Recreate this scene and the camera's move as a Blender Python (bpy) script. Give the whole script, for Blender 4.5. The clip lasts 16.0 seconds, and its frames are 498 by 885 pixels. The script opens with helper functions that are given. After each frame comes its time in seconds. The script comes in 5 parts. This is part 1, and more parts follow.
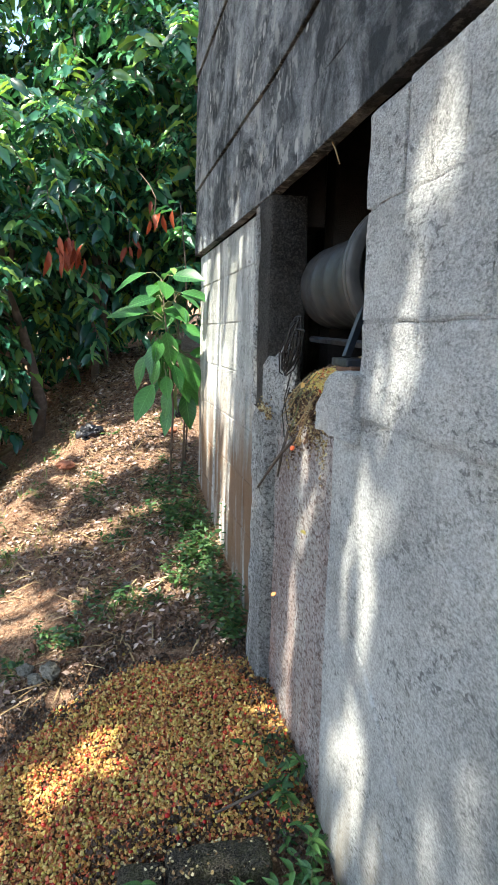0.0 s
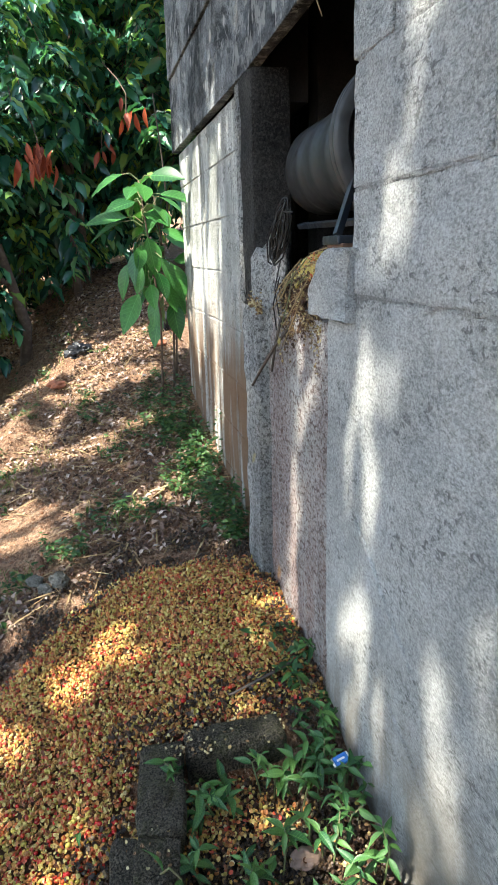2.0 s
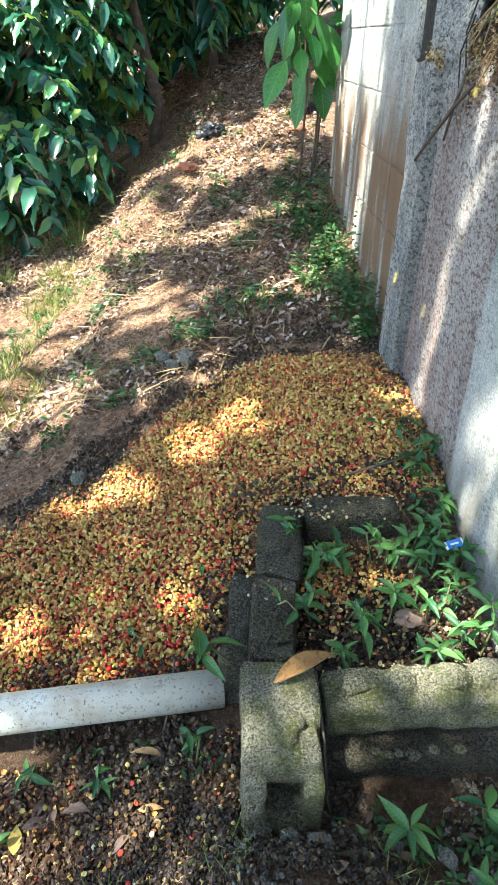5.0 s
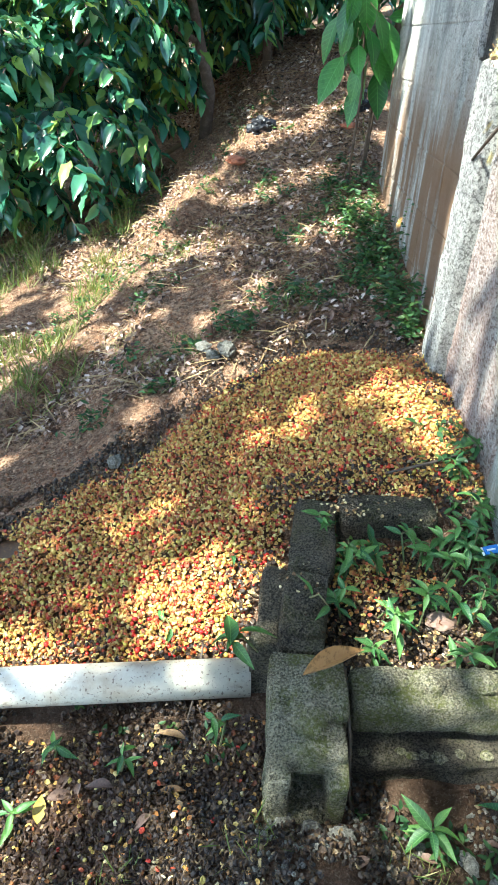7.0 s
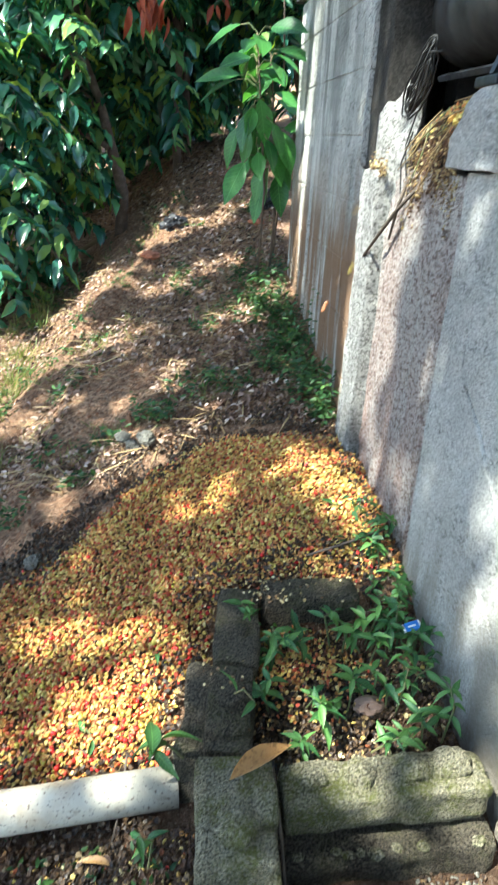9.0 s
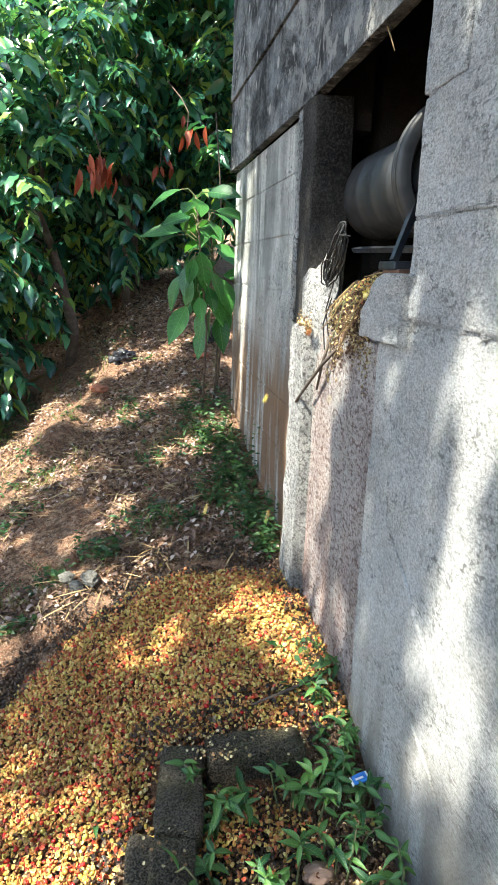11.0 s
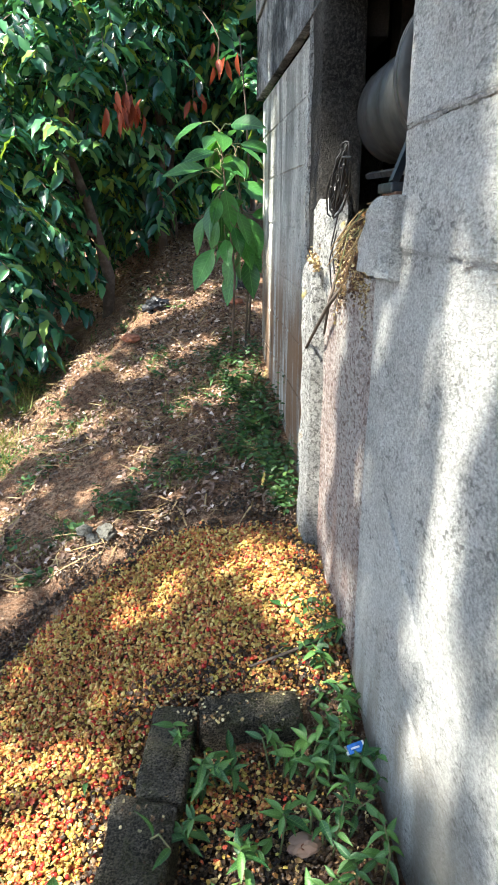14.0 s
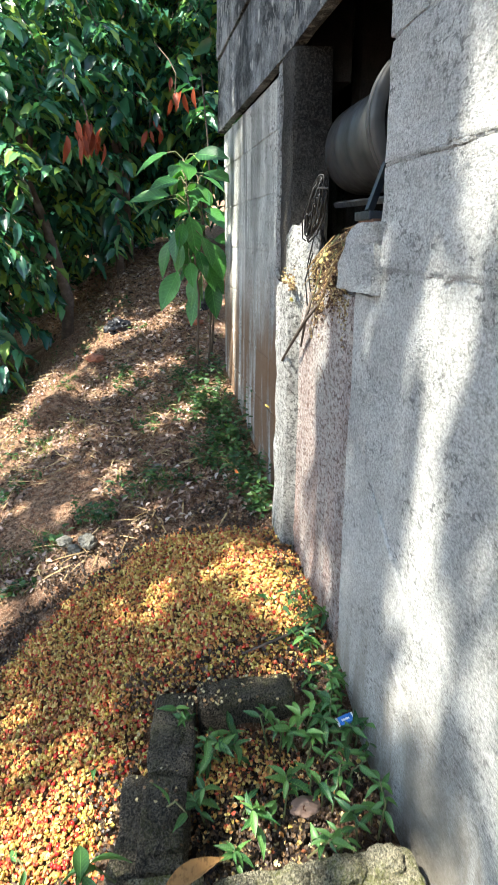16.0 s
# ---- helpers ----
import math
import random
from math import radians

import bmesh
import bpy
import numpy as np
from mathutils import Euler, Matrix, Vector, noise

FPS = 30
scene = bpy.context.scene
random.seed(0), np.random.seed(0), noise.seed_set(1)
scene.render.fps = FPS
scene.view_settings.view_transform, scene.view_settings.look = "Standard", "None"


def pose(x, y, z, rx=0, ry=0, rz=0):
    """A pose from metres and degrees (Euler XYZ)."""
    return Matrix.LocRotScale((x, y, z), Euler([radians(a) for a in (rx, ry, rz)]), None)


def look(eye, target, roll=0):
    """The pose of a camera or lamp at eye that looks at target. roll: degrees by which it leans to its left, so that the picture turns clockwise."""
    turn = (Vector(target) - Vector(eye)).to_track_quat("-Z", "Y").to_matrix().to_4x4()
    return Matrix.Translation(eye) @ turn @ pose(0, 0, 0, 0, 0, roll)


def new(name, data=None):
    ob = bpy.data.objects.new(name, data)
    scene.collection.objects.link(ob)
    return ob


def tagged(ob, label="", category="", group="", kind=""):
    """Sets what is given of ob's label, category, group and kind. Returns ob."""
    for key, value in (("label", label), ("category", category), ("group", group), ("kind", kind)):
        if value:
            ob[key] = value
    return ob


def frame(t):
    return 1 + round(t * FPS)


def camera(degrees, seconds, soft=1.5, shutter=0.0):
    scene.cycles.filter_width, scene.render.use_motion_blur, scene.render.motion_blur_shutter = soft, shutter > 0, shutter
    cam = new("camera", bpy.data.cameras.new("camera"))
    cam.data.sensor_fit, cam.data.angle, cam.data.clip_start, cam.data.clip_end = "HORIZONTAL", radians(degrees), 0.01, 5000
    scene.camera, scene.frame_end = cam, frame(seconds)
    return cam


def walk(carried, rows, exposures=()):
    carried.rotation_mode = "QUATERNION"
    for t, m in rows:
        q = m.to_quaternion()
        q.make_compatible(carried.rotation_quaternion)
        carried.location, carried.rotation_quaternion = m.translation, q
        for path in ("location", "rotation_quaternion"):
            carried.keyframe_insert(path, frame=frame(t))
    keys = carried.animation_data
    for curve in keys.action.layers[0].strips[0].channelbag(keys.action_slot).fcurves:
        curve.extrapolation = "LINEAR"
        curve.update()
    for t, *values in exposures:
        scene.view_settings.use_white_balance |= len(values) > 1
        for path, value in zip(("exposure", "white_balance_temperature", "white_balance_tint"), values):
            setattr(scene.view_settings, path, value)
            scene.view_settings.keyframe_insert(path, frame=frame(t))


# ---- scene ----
cam = camera(42.6, 16.0, soft=0.4, shutter=0.25)
PATH = [
    (0, (0.025, -0.063, 1.085), (0.397, 1.874, 0.757), 1.5),
    (0.5, (0.039, -0.062, 1.09), (0.44, 1.869, 0.762), -0.2),
    (1, (0.035, -0.054, 1.081), (0.414, 1.868, 0.677), 0.2),
    (1.5, (0.029, -0.044, 1.046), (0.362, 1.866, 0.553), -1.9),
    (2, (0.027, -0.046, 1.02), (0.405, 1.832, 0.444), -1.7),
    (2.5, (0.015, -0.05, 1.0), (0.324, 1.81, 0.334), -1.1),
    (3, (-0.002, -0.048, 0.94), (0.195, 1.756, 0.098), -2.0),
    (3.5, (-0.012, -0.048, 0.927), (0.173, 1.732, 0.035), -1.4),
    (4, (-0.023, -0.047, 0.921), (0.115, 1.715, -0.016), -0.5),
    (4.5, (-0.042, -0.046, 0.911), (0.016, 1.669, -0.117), -0.4),
    (5, (-0.061, -0.051, 0.901), (-0.023, 1.64, -0.167), 0.9),
    (5.2, (-0.044, -0.057, 0.902), (-0.039, 1.632, -0.168), 0.9),
    (7.3, (-0.089, -0.06, 0.885), (-0.139, 1.625, -0.192), 2.7),
    (7.5, (-0.085, -0.059, 0.883), (-0.131, 1.632, -0.185), 2.5),
    (8, (-0.082, -0.059, 0.887), (-0.115, 1.64, -0.168), 2.4),
    (8.5, (-0.078, -0.058, 0.891), (-0.088, 1.663, -0.127), 2.6),
    (9, (-0.046, -0.056, 0.919), (0.104, 1.746, 0.064), 2.4),
    (9.5, (-0.022, -0.063, 0.989), (0.22, 1.814, 0.342), 2.7),
    (9.7, (-0.017, -0.065, 1.008), (0.249, 1.831, 0.429), 2.2),
    (11.8, (-0.003, -0.077, 1.019), (0.314, 1.828, 0.499), 1.9),
    (12, (0.0, -0.073, 1.011), (0.34, 1.819, 0.458), 1.9),
    (12.5, (0.0, -0.07, 1.002), (0.324, 1.818, 0.427), 1.6),
    (13, (0.012, -0.057, 0.994), (0.331, 1.821, 0.384), 0.8),
    (13.5, (0.061, -0.013, 0.988), (0.281, 1.852, 0.3), -1.2),
    (14, (0.153, 0.016, 0.994), (0.256, 1.894, 0.316), -0.2),
    (14.5, (0.216, 0.001, 1.05), (0.322, 1.905, 0.447), 0.5),
    (15, (0.204, -0.014, 1.056), (0.27, 1.89, 0.447), 0.0),
    (15.5, (0.137, -0.052, 1.017), (0.279, 1.867, 0.472), -0.6),
    (16, (0.038, -0.114, 0.989), (0.309, 1.771, 0.38), 0.3),
]
walk(cam, [(t, look(eye, target, roll)) for t, eye, target, roll in PATH], [(0.0, 2.19, 6770, 6), (3.2, 2.18, 6720, 5), (4.3, 2.56, 6560, 1), (8.5, 2.48, 6260, -1), (9.6, 2.18, 6570, 2), (12.0, 2.24, 6770, 6), (16.0, 2.24, 6770, 6)])

# ---- light ----
world = bpy.data.worlds.new("world")
scene.world = world
world.use_nodes = True
wn = world.node_tree.nodes
sky = wn.new("ShaderNodeTexSky")
sky.sky_type, sky.sun_disc = "NISHITA", False
LIGHT = Vector((0.46, 0.20, -0.86)).normalized()      # the way the sunlight travels
sky.sun_elevation = math.asin(-LIGHT.z)
sky.sun_rotation = math.atan2(-LIGHT.x, -LIGHT.y)
world.node_tree.links.new(sky.outputs[0], wn["Background"].inputs[0])
wn["Background"].inputs[1].default_value = 0.118
sun = new("sun", bpy.data.lights.new("sun", "SUN"))
sun.data.energy, sun.data.angle, sun.data.color = 4.4, radians(0.5), (1.0, 0.96, 0.88)
sun.matrix_world = look((0, 0, 0), tuple(LIGHT))


# ---- materials ----
class Mat:
    """A node material in short words."""

    def __init__(self, name, rough=0.85, spec=0.3):
        self.m = bpy.data.materials.new(name)
        self.m.use_nodes = True
        self.t = self.m.node_tree
        self.n = self.t.nodes
        self.p = self.n["Principled BSDF"]
        self.p.inputs["Roughness"].default_value = rough
        self.p.inputs["Specular IOR Level"].default_value = spec
        self.geo = self.n.new("ShaderNodeNewGeometry")
        self.pos = self.geo.outputs["Position"]

    def link(self, a, b):
        self.t.links.new(a, b)

    def own(self):
        self.pos = self.n.new("ShaderNodeTexCoord").outputs["Object"]
        return self

    def put(self, sock, v):
        if hasattr(v, "is_linked"):
            self.link(v, sock)
        else:
            sock.default_value = (*v, 1) if isinstance(v, tuple) and len(v) == 3 and sock.type == "RGBA" else v

    def stretch(self, sx, sy, sz):
        n = self.n.new("ShaderNodeMapping")
        self.link(self.pos, n.inputs[0])
        n.inputs["Scale"].default_value = (sx, sy, sz)
        return n.outputs[0]

    def noise(self, scale, detail=4, rough=0.55, vec=None, warp=0.0):
        n = self.n.new("ShaderNodeTexNoise")
        self.link(vec or self.pos, n.inputs["Vector"])
        n.inputs["Scale"].default_value, n.inputs["Detail"].default_value = scale, detail
        n.inputs["Roughness"].default_value, n.inputs["Distortion"].default_value = rough, warp
        return n.outputs["Fac"]

    def cells(self, scale, vec=None, out="Distance"):
        n = self.n.new("ShaderNodeTexVoronoi")
        self.link(vec or self.pos, n.inputs["Vector"])
        n.inputs["Scale"].default_value = scale
        return n.outputs[out]

    def ramp(self, fac, *stops):
        n = self.n.new("ShaderNodeValToRGB")
        self.link(fac, n.inputs[0])
        e = n.color_ramp.elements
        while len(e) < len(stops):
            e.new(0.5)
        for el, (at, c) in zip(e, stops):
            el.position = at
            el.color = (c, c, c, 1) if isinstance(c, (int, float)) else (*c, 1)
        return n.outputs[0]

    def mix(self, fac, a, b, mode="MIX"):
        n = self.n.new("ShaderNodeMix")
        n.data_type, n.blend_type = "RGBA", mode
        self.put(n.inputs[0], fac)
        self.put(n.inputs[6], a)
        self.put(n.inputs[7], b)
        return n.outputs[2]

    def math(self, op, a, b=0.0):
        n = self.n.new("ShaderNodeMath")
        n.operation = op
        self.put(n.inputs[0], a)
        self.put(n.inputs[1], b)
        return n.outputs[0]

    def axis(self, k):
        n = self.n.new("ShaderNodeSeparateXYZ")
        self.link(self.pos, n.inputs[0])
        return n.outputs[k]

    def band(self, v, lo, hi):
        n = self.n.new("ShaderNodeMapRange")
        n.interpolation_type = "SMOOTHSTEP"
        self.link(v, n.inputs[0])
        n.inputs[1].default_value, n.inputs[2].default_value = lo, hi
        return n.outputs[0]

    def island(self):
        return self.geo.outputs["Random Per Island"]

    def each(self):
        return self.n.new("ShaderNodeObjectInfo").outputs["Random"]

    def bump(self, h, dist=0.004, strength=0.6):
        n = self.n.new("ShaderNodeBump")
        self.link(h, n.inputs["Height"])
        n.inputs["Distance"].default_value, n.inputs["Strength"].default_value = dist, strength
        if self.p.inputs["Normal"].is_linked:
            self.link(self.p.inputs["Normal"].links[0].from_socket, n.inputs["Normal"])
        self.link(n.outputs[0], self.p.inputs["Normal"])

    def base(self, c):
        self.put(self.p.inputs["Base Color"], c)

    def rough(self, v):
        self.put(self.p.inputs["Roughness"], v)

    def leafy(self, c, share=0.35):
        """Lets light through, as a leaf does."""
        tr = self.n.new("ShaderNodeBsdfTranslucent")
        self.put(tr.inputs[0], c)
        mx = self.n.new("ShaderNodeMixShader")
        mx.inputs[0].default_value = share
        self.link(self.p.outputs[0], mx.inputs[1])
        self.link(tr.outputs[0], mx.inputs[2])
        self.link(mx.outputs[0], self.n["Material Output"].inputs[0])


def concrete(name, light, dark, stain=None, streaks=0.5, pores=1.0, mould=0.0, drip=None, coarse=0.003, lime=0.0, grit=0.0, moss=0.0, along=1.0):
    m = Mat(name, 0.9, 0.25)
    flat = m.stretch(1, along, 1)
    big = m.noise(3.5, 5, 0.6)
    c = m.mix(m.ramp(big, (0.36, 0.0), (0.64, 1.0)), dark, light)
    st = m.ramp(m.noise(1.0, 3, 0.5, m.stretch(9, 6, 1.0), 0.3), (0.44, 0.0), (0.66, 1.0))
    c = m.mix(m.math("MULTIPLY", st, streaks), c, tuple(0.45 * v for v in dark))
    if lime:
        run = m.ramp(m.noise(1.0, 5, 0.65, m.stretch(15, 9, 0.8)), (0.52, 0.0), (0.62, 1.0))
        c = m.mix(m.math("MULTIPLY", run, lime), c, (0.66, 0.66, 0.62))
    grain = m.noise(240, 3, 0.75, flat)
    c = m.mix(0.40, c, m.ramp(grain, (0.36, 0.05), (0.64, 0.92)), "OVERLAY")
    c = m.mix(0.18, c, m.ramp(m.noise(95, 4, 0.75, flat), (0.34, 0.15), (0.64, 0.85)), "OVERLAY")
    blotch = m.noise(38, 5, 0.7, flat)
    c = m.mix(0.14, c, m.ramp(blotch, (0.34, 0.2), (0.64, 0.8)), "OVERLAY")
    c = m.mix(0.35, c, m.ramp(m.noise(4.2, 8, 0.72, flat), (0.36, 0.3), (0.64, 0.72)), "OVERLAY")
    holes = m.ramp(m.noise(75, 4, 0.7, flat, 0.5), (0.545, 0.0), (0.60, 1.0))
    few = m.ramp(m.noise(9, 5, 0.7, flat), (0.47, 0.0), (0.58, 1.0))
    c = m.mix(m.math("MULTIPLY", m.math("MULTIPLY", holes, few), 0.7 * min(1.0, pores)), c, tuple(0.22 * v for v in dark))
    speck = m.ramp(m.noise(180, 3, 0.7, flat), (0.58, 0.0), (0.64, 1.0))
    c = m.mix(m.math("MULTIPLY", speck, 0.45 * pores), c, tuple(0.3 * v for v in dark))
    if mould:
        patch = m.ramp(m.noise(5, 7, 0.72, m.stretch(1, along, 0.8), 0.6), (0.60 - 0.28 * mould, 0.0), (0.74 - 0.22 * mould, 1.0))
        c = m.mix(m.math("MULTIPLY", patch, 0.94), c, (0.026, 0.029, 0.032))
        wide = m.ramp(m.noise(2.2, 5, 0.65, m.stretch(1, along, 0.8)), (0.42, 0.15), (0.60, 1.0))
        fleck = m.ramp(m.noise(30, 5, 0.7, m.stretch(1, along, 0.55), 0.4), (0.52, 0.0), (0.58, 1.0))
        c = m.mix(m.math("MULTIPLY", m.math("MULTIPLY", fleck, wide), 0.9), c, (0.46, 0.46, 0.44))
        spot = m.ramp(m.cells(17, m.stretch(1, along, 0.6)), (0.16, 1.0), (0.24, 0.0))
        some = m.ramp(m.noise(5, 4, 0.6), (0.52, 0.0), (0.56, 1.0))
        c = m.mix(m.math("MULTIPLY", m.math("MULTIPLY", spot, some), 0.9), c, (0.56, 0.56, 0.54))
    if stain:
        colour, lo, hi = stain
        area = m.math("MULTIPLY", m.band(m.axis(2), hi, lo), m.ramp(m.noise(1.2, 5, 0.6, m.stretch(9, 6, 1.0)), (0.40, 0.0), (0.54, 1.0)))
        c = m.mix(m.math("MULTIPLY", area, 0.92), c, colour)
    if drip:
        spots = m.ramp(m.noise(210 if grit > 0.8 else 115, 4, 0.7, m.stretch(1, along, 0.85)), (0.525, 0.0), (0.565, 1.0))
        m.bump(spots, -0.006, 0.8)
        c = m.mix(m.math("MULTIPLY", spots, 0.8), c, drip)
    if grit:
        g = m.noise(240 if grit > 0.8 else 130, 5, 0.75, flat)
        c = m.mix(m.math("MULTIPLY", m.ramp(g, (0.50, 0.0), (0.60, 1.0)), grit), c, tuple(min(0.7, 1.5 * v) for v in light))
        c = m.mix(m.math("MULTIPLY", m.ramp(g, (0.38, 1.0), (0.46, 0.0)), grit), c, tuple(0.3 * v for v in dark))
        m.bump(g, coarse * 0.9, 1.0)
    if moss:
        patch = m.math("MULTIPLY", m.ramp(m.noise(13, 5, 0.65), (0.46, 0.0), (0.60, 1.0)), m.ramp(m.noise(140, 3), (0.40, 0.2), (0.55, 1.0)))
        c = m.mix(m.math("MULTIPLY", patch, moss), c, (0.17, 0.19, 0.04))
    m.base(c)
    pit = m.ramp(m.cells(150, flat), (0.0, 0.0), (0.25, 1.0))
    m.bump(m.noise(16, 6, 0.7, flat), coarse * 2.2, 0.8)
    m.bump(grain, coarse * 2.0, min(1.0, 1.0 * pores))
    m.bump(pit, 0.0012, 0.5 * pores)
    return m.m


WALL = concrete("block_concrete", (0.55, 0.55, 0.53), (0.39, 0.395, 0.39), streaks=0.10, coarse=0.005, grit=0.10, pores=1.0, along=0.6)
RENDER_COAT = concrete("rendered_concrete", (0.56, 0.56, 0.54), (0.40, 0.405, 0.395), stain=((0.27, 0.235, 0.19), -0.1, 0.35), streaks=0.12, coarse=0.005, grit=0.10, along=0.6)
FARWALL = concrete("streaked_block_concrete", (0.58, 0.58, 0.55), (0.32, 0.33, 0.31), stain=((0.19, 0.105, 0.055), 0.50, 1.02), streaks=0.75, pores=1.0, lime=0.8, coarse=0.005, along=0.55)
BOARDS = concrete("mouldy_cast_concrete", (0.44, 0.455, 0.47), (0.22, 0.235, 0.25), streaks=0.10, mould=0.72, pores=1.0, coarse=0.008, lime=0.0, along=0.6)
PINK = concrete("pulp_stained_concrete", (0.68, 0.63, 0.60), (0.50, 0.40, 0.37), stain=((0.44, 0.30, 0.26), -0.1, 0.9), streaks=0.5, lime=0.55, drip=(0.15, 0.085, 0.07), coarse=0.010, grit=0.45, along=0.55)
PILASTER = concrete("pitted_concrete", (0.64, 0.64, 0.62), (0.36, 0.36, 0.355), streaks=0.5, drip=(0.09, 0.085, 0.08), coarse=0.010, lime=0.5, grit=0.35, along=0.55)
# The opening's recess shade is put into this dark colour.
JAMB = concrete("shade_coloured_rough_concrete", (0.13, 0.12, 0.11), (0.03, 0.028, 0.027), streaks=0.4, coarse=0.022, grit=0.55)
# Interior shade is put into this near-black concrete colour.
INNER = concrete("shade_coloured_interior_concrete", (0.05, 0.042, 0.038), (0.018, 0.015, 0.014), streaks=0.4)
MOSSY = concrete("mossy_concrete", (0.44, 0.40, 0.28), (0.17, 0.155, 0.10), stain=((0.085, 0.105, 0.03), -0.34, -0.05), streaks=0.1, drip=(0.42, 0.40, 0.32), coarse=0.016, grit=0.85, moss=0.85)
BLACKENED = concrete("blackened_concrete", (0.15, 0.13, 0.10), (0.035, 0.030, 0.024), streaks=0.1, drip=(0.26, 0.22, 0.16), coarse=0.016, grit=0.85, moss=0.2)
MORTAR = concrete("mortar", (0.52, 0.515, 0.50), (0.30, 0.30, 0.29), streaks=0.1, coarse=0.006)


def soil():
    m = Mat("red_soil", 0.95, 0.15)
    a = m.noise(1.6, 6, 0.6)
    b = m.noise(14, 6, 0.65)
    c = m.mix(m.ramp(a, (0.35, 0.0), (0.65, 1.0)), (0.19, 0.10, 0.062), (0.34, 0.185, 0.11))
    c = m.mix(m.ramp(b, (0.42, 0.0), (0.68, 1.0)), c, (0.45, 0.29, 0.19))
    c = m.mix(m.ramp(m.noise(45, 4, 0.7), (0.44, 0.8), (0.56, 0.0)), c, (0.10, 0.056, 0.036))
    c = m.mix(m.ramp(m.noise(190, 3, 0.7), (0.56, 0.0), (0.64, 0.7)), c, (0.62, 0.50, 0.38))
    damp = m.math("MULTIPLY", m.band(m.axis(1), 1.0, 0.72), 0.7)
    c = m.mix(damp, c, (0.085, 0.055, 0.038))
    m.base(c)
    m.bump(b, 0.035, 0.9)
    m.bump(m.noise(30, 6, 0.75), 0.010, 0.8)
    m.bump(m.noise(60, 5, 0.75), 0.012, 1.0)
    return m.m


SOIL = soil()


def leaf(name, stops, rough=0.34, share=0.3, spec=0.5):
    m = Mat(name, rough, spec).own()
    c = m.ramp(m.island(), *stops)
    c = m.mix(0.25, c, m.ramp(m.noise(30, 3), (0.3, 0.4), (0.7, 1.0)), "MULTIPLY")
    m.base(c)
    m.leafy(m.mix(1.0, c, (1.0, 1.0, 0.45), "MULTIPLY"), share)
    return m.m


def piece_leaf(name, lo, hi, rough=0.36, share=0.3, veins=0.22, spots=0.25):
    m = Mat(name, rough, 0.5).own()
    c = m.mix(m.each(), lo, hi)
    side = m.math("ABSOLUTE", m.axis(0))
    wave = m.math("SINE", m.math("MULTIPLY", m.math("SUBTRACT", m.axis(1), m.math("MULTIPLY", side, 0.9)), 62.0))
    mid = m.band(side, 0.012, 0.004)
    rib = m.math("MAXIMUM", m.ramp(wave, (0.86, 0.0), (1.0, 0.7)), mid)
    c = m.mix(m.math("MULTIPLY", rib, veins * 2.2), c, tuple(min(0.7, 2.2 * v + 0.05) for v in hi))
    c = m.mix(m.math("MULTIPLY", m.ramp(m.noise(9, 4, 0.7), (0.50, 0.0), (0.62, 1.0)), spots), c, tuple(0.3 * v for v in lo))
    m.base(c)
    m.bump(m.math("ABSOLUTE", wave), 0.004, 0.8 * veins + 0.04)
    m.leafy(m.mix(1.0, c, (1.0, 1.0, 0.45), "MULTIPLY"), share)
    return m.m


COFFEE = leaf("coffee_leaf", ((0.0, (0.010, 0.050, 0.036)), (0.4, (0.045, 0.18, 0.115)), (0.75, (0.10, 0.31, 0.14)), (1.0, (0.32, 0.48, 0.10))), 0.24, 0.32, 1.0)
BRIGHT = leaf("sunlit_far_leaf", ((0.0, (0.03, 0.08, 0.025)), (0.6, (0.075, 0.16, 0.04)), (1.0, (0.19, 0.28, 0.07))), 0.4, 0.4)
WEEDY = leaf("weed_leaf", ((0.0, (0.022, 0.068, 0.028)), (0.6, (0.048, 0.125, 0.04)), (1.0, (0.12, 0.22, 0.065))), 0.45, 0.35)
GRASSY = leaf("grass_blade", ((0.0, (0.09, 0.15, 0.035)), (0.6, (0.17, 0.23, 0.06)), (1.0, (0.40, 0.36, 0.16))), 0.55, 0.35)
LITTER = leaf("dead_leaf", ((0.0, (0.035, 0.022, 0.017)), (0.3, (0.13, 0.075, 0.055)), (0.6, (0.30, 0.195, 0.15)), (0.88, (0.44, 0.33, 0.28)), (1.0, (0.62, 0.52, 0.46))), 0.6, 0.1, 0.3)
STRAW = leaf("dry_straw", ((0.0, (0.22, 0.14, 0.07)), (1.0, (0.52, 0.40, 0.22))), 0.7, 0.1, 0.2)
BROADLEAF = piece_leaf("broad_leaf", (0.022, 0.10, 0.030), (0.075, 0.25, 0.055), 0.34, 0.38, 0.14)
WEEDLEAF = piece_leaf("lance_leaf", (0.022, 0.095, 0.034), (0.13, 0.28, 0.075), 0.42, 0.35, 0.14)
TANLEAF = piece_leaf("fallen_tan_leaf", (0.36, 0.19, 0.07), (0.44, 0.26, 0.10), 0.5, 0.1, 0.02, 0.7)
YELLOWLEAF = piece_leaf("fallen_yellow_leaf", (0.40, 0.28, 0.06), (0.50, 0.38, 0.09), 0.5, 0.1, 0.03, 0.5)


def pulp(name, stops, rough):
    m = Mat(name, rough, 0.28)
    c = m.ramp(m.island(), *stops)
    patch = m.noise(3.0, 3)
    c = m.mix(m.ramp(patch, (0.48, 0.0), (0.75, 0.2)), c, (0.30, 0.12, 0.05))
    c = m.mix(m.ramp(m.noise(160, 2), (0.5, 0.0), (0.75, 0.55)), c, (0.20, 0.11, 0.035))
    m.base(c)
    return m.m


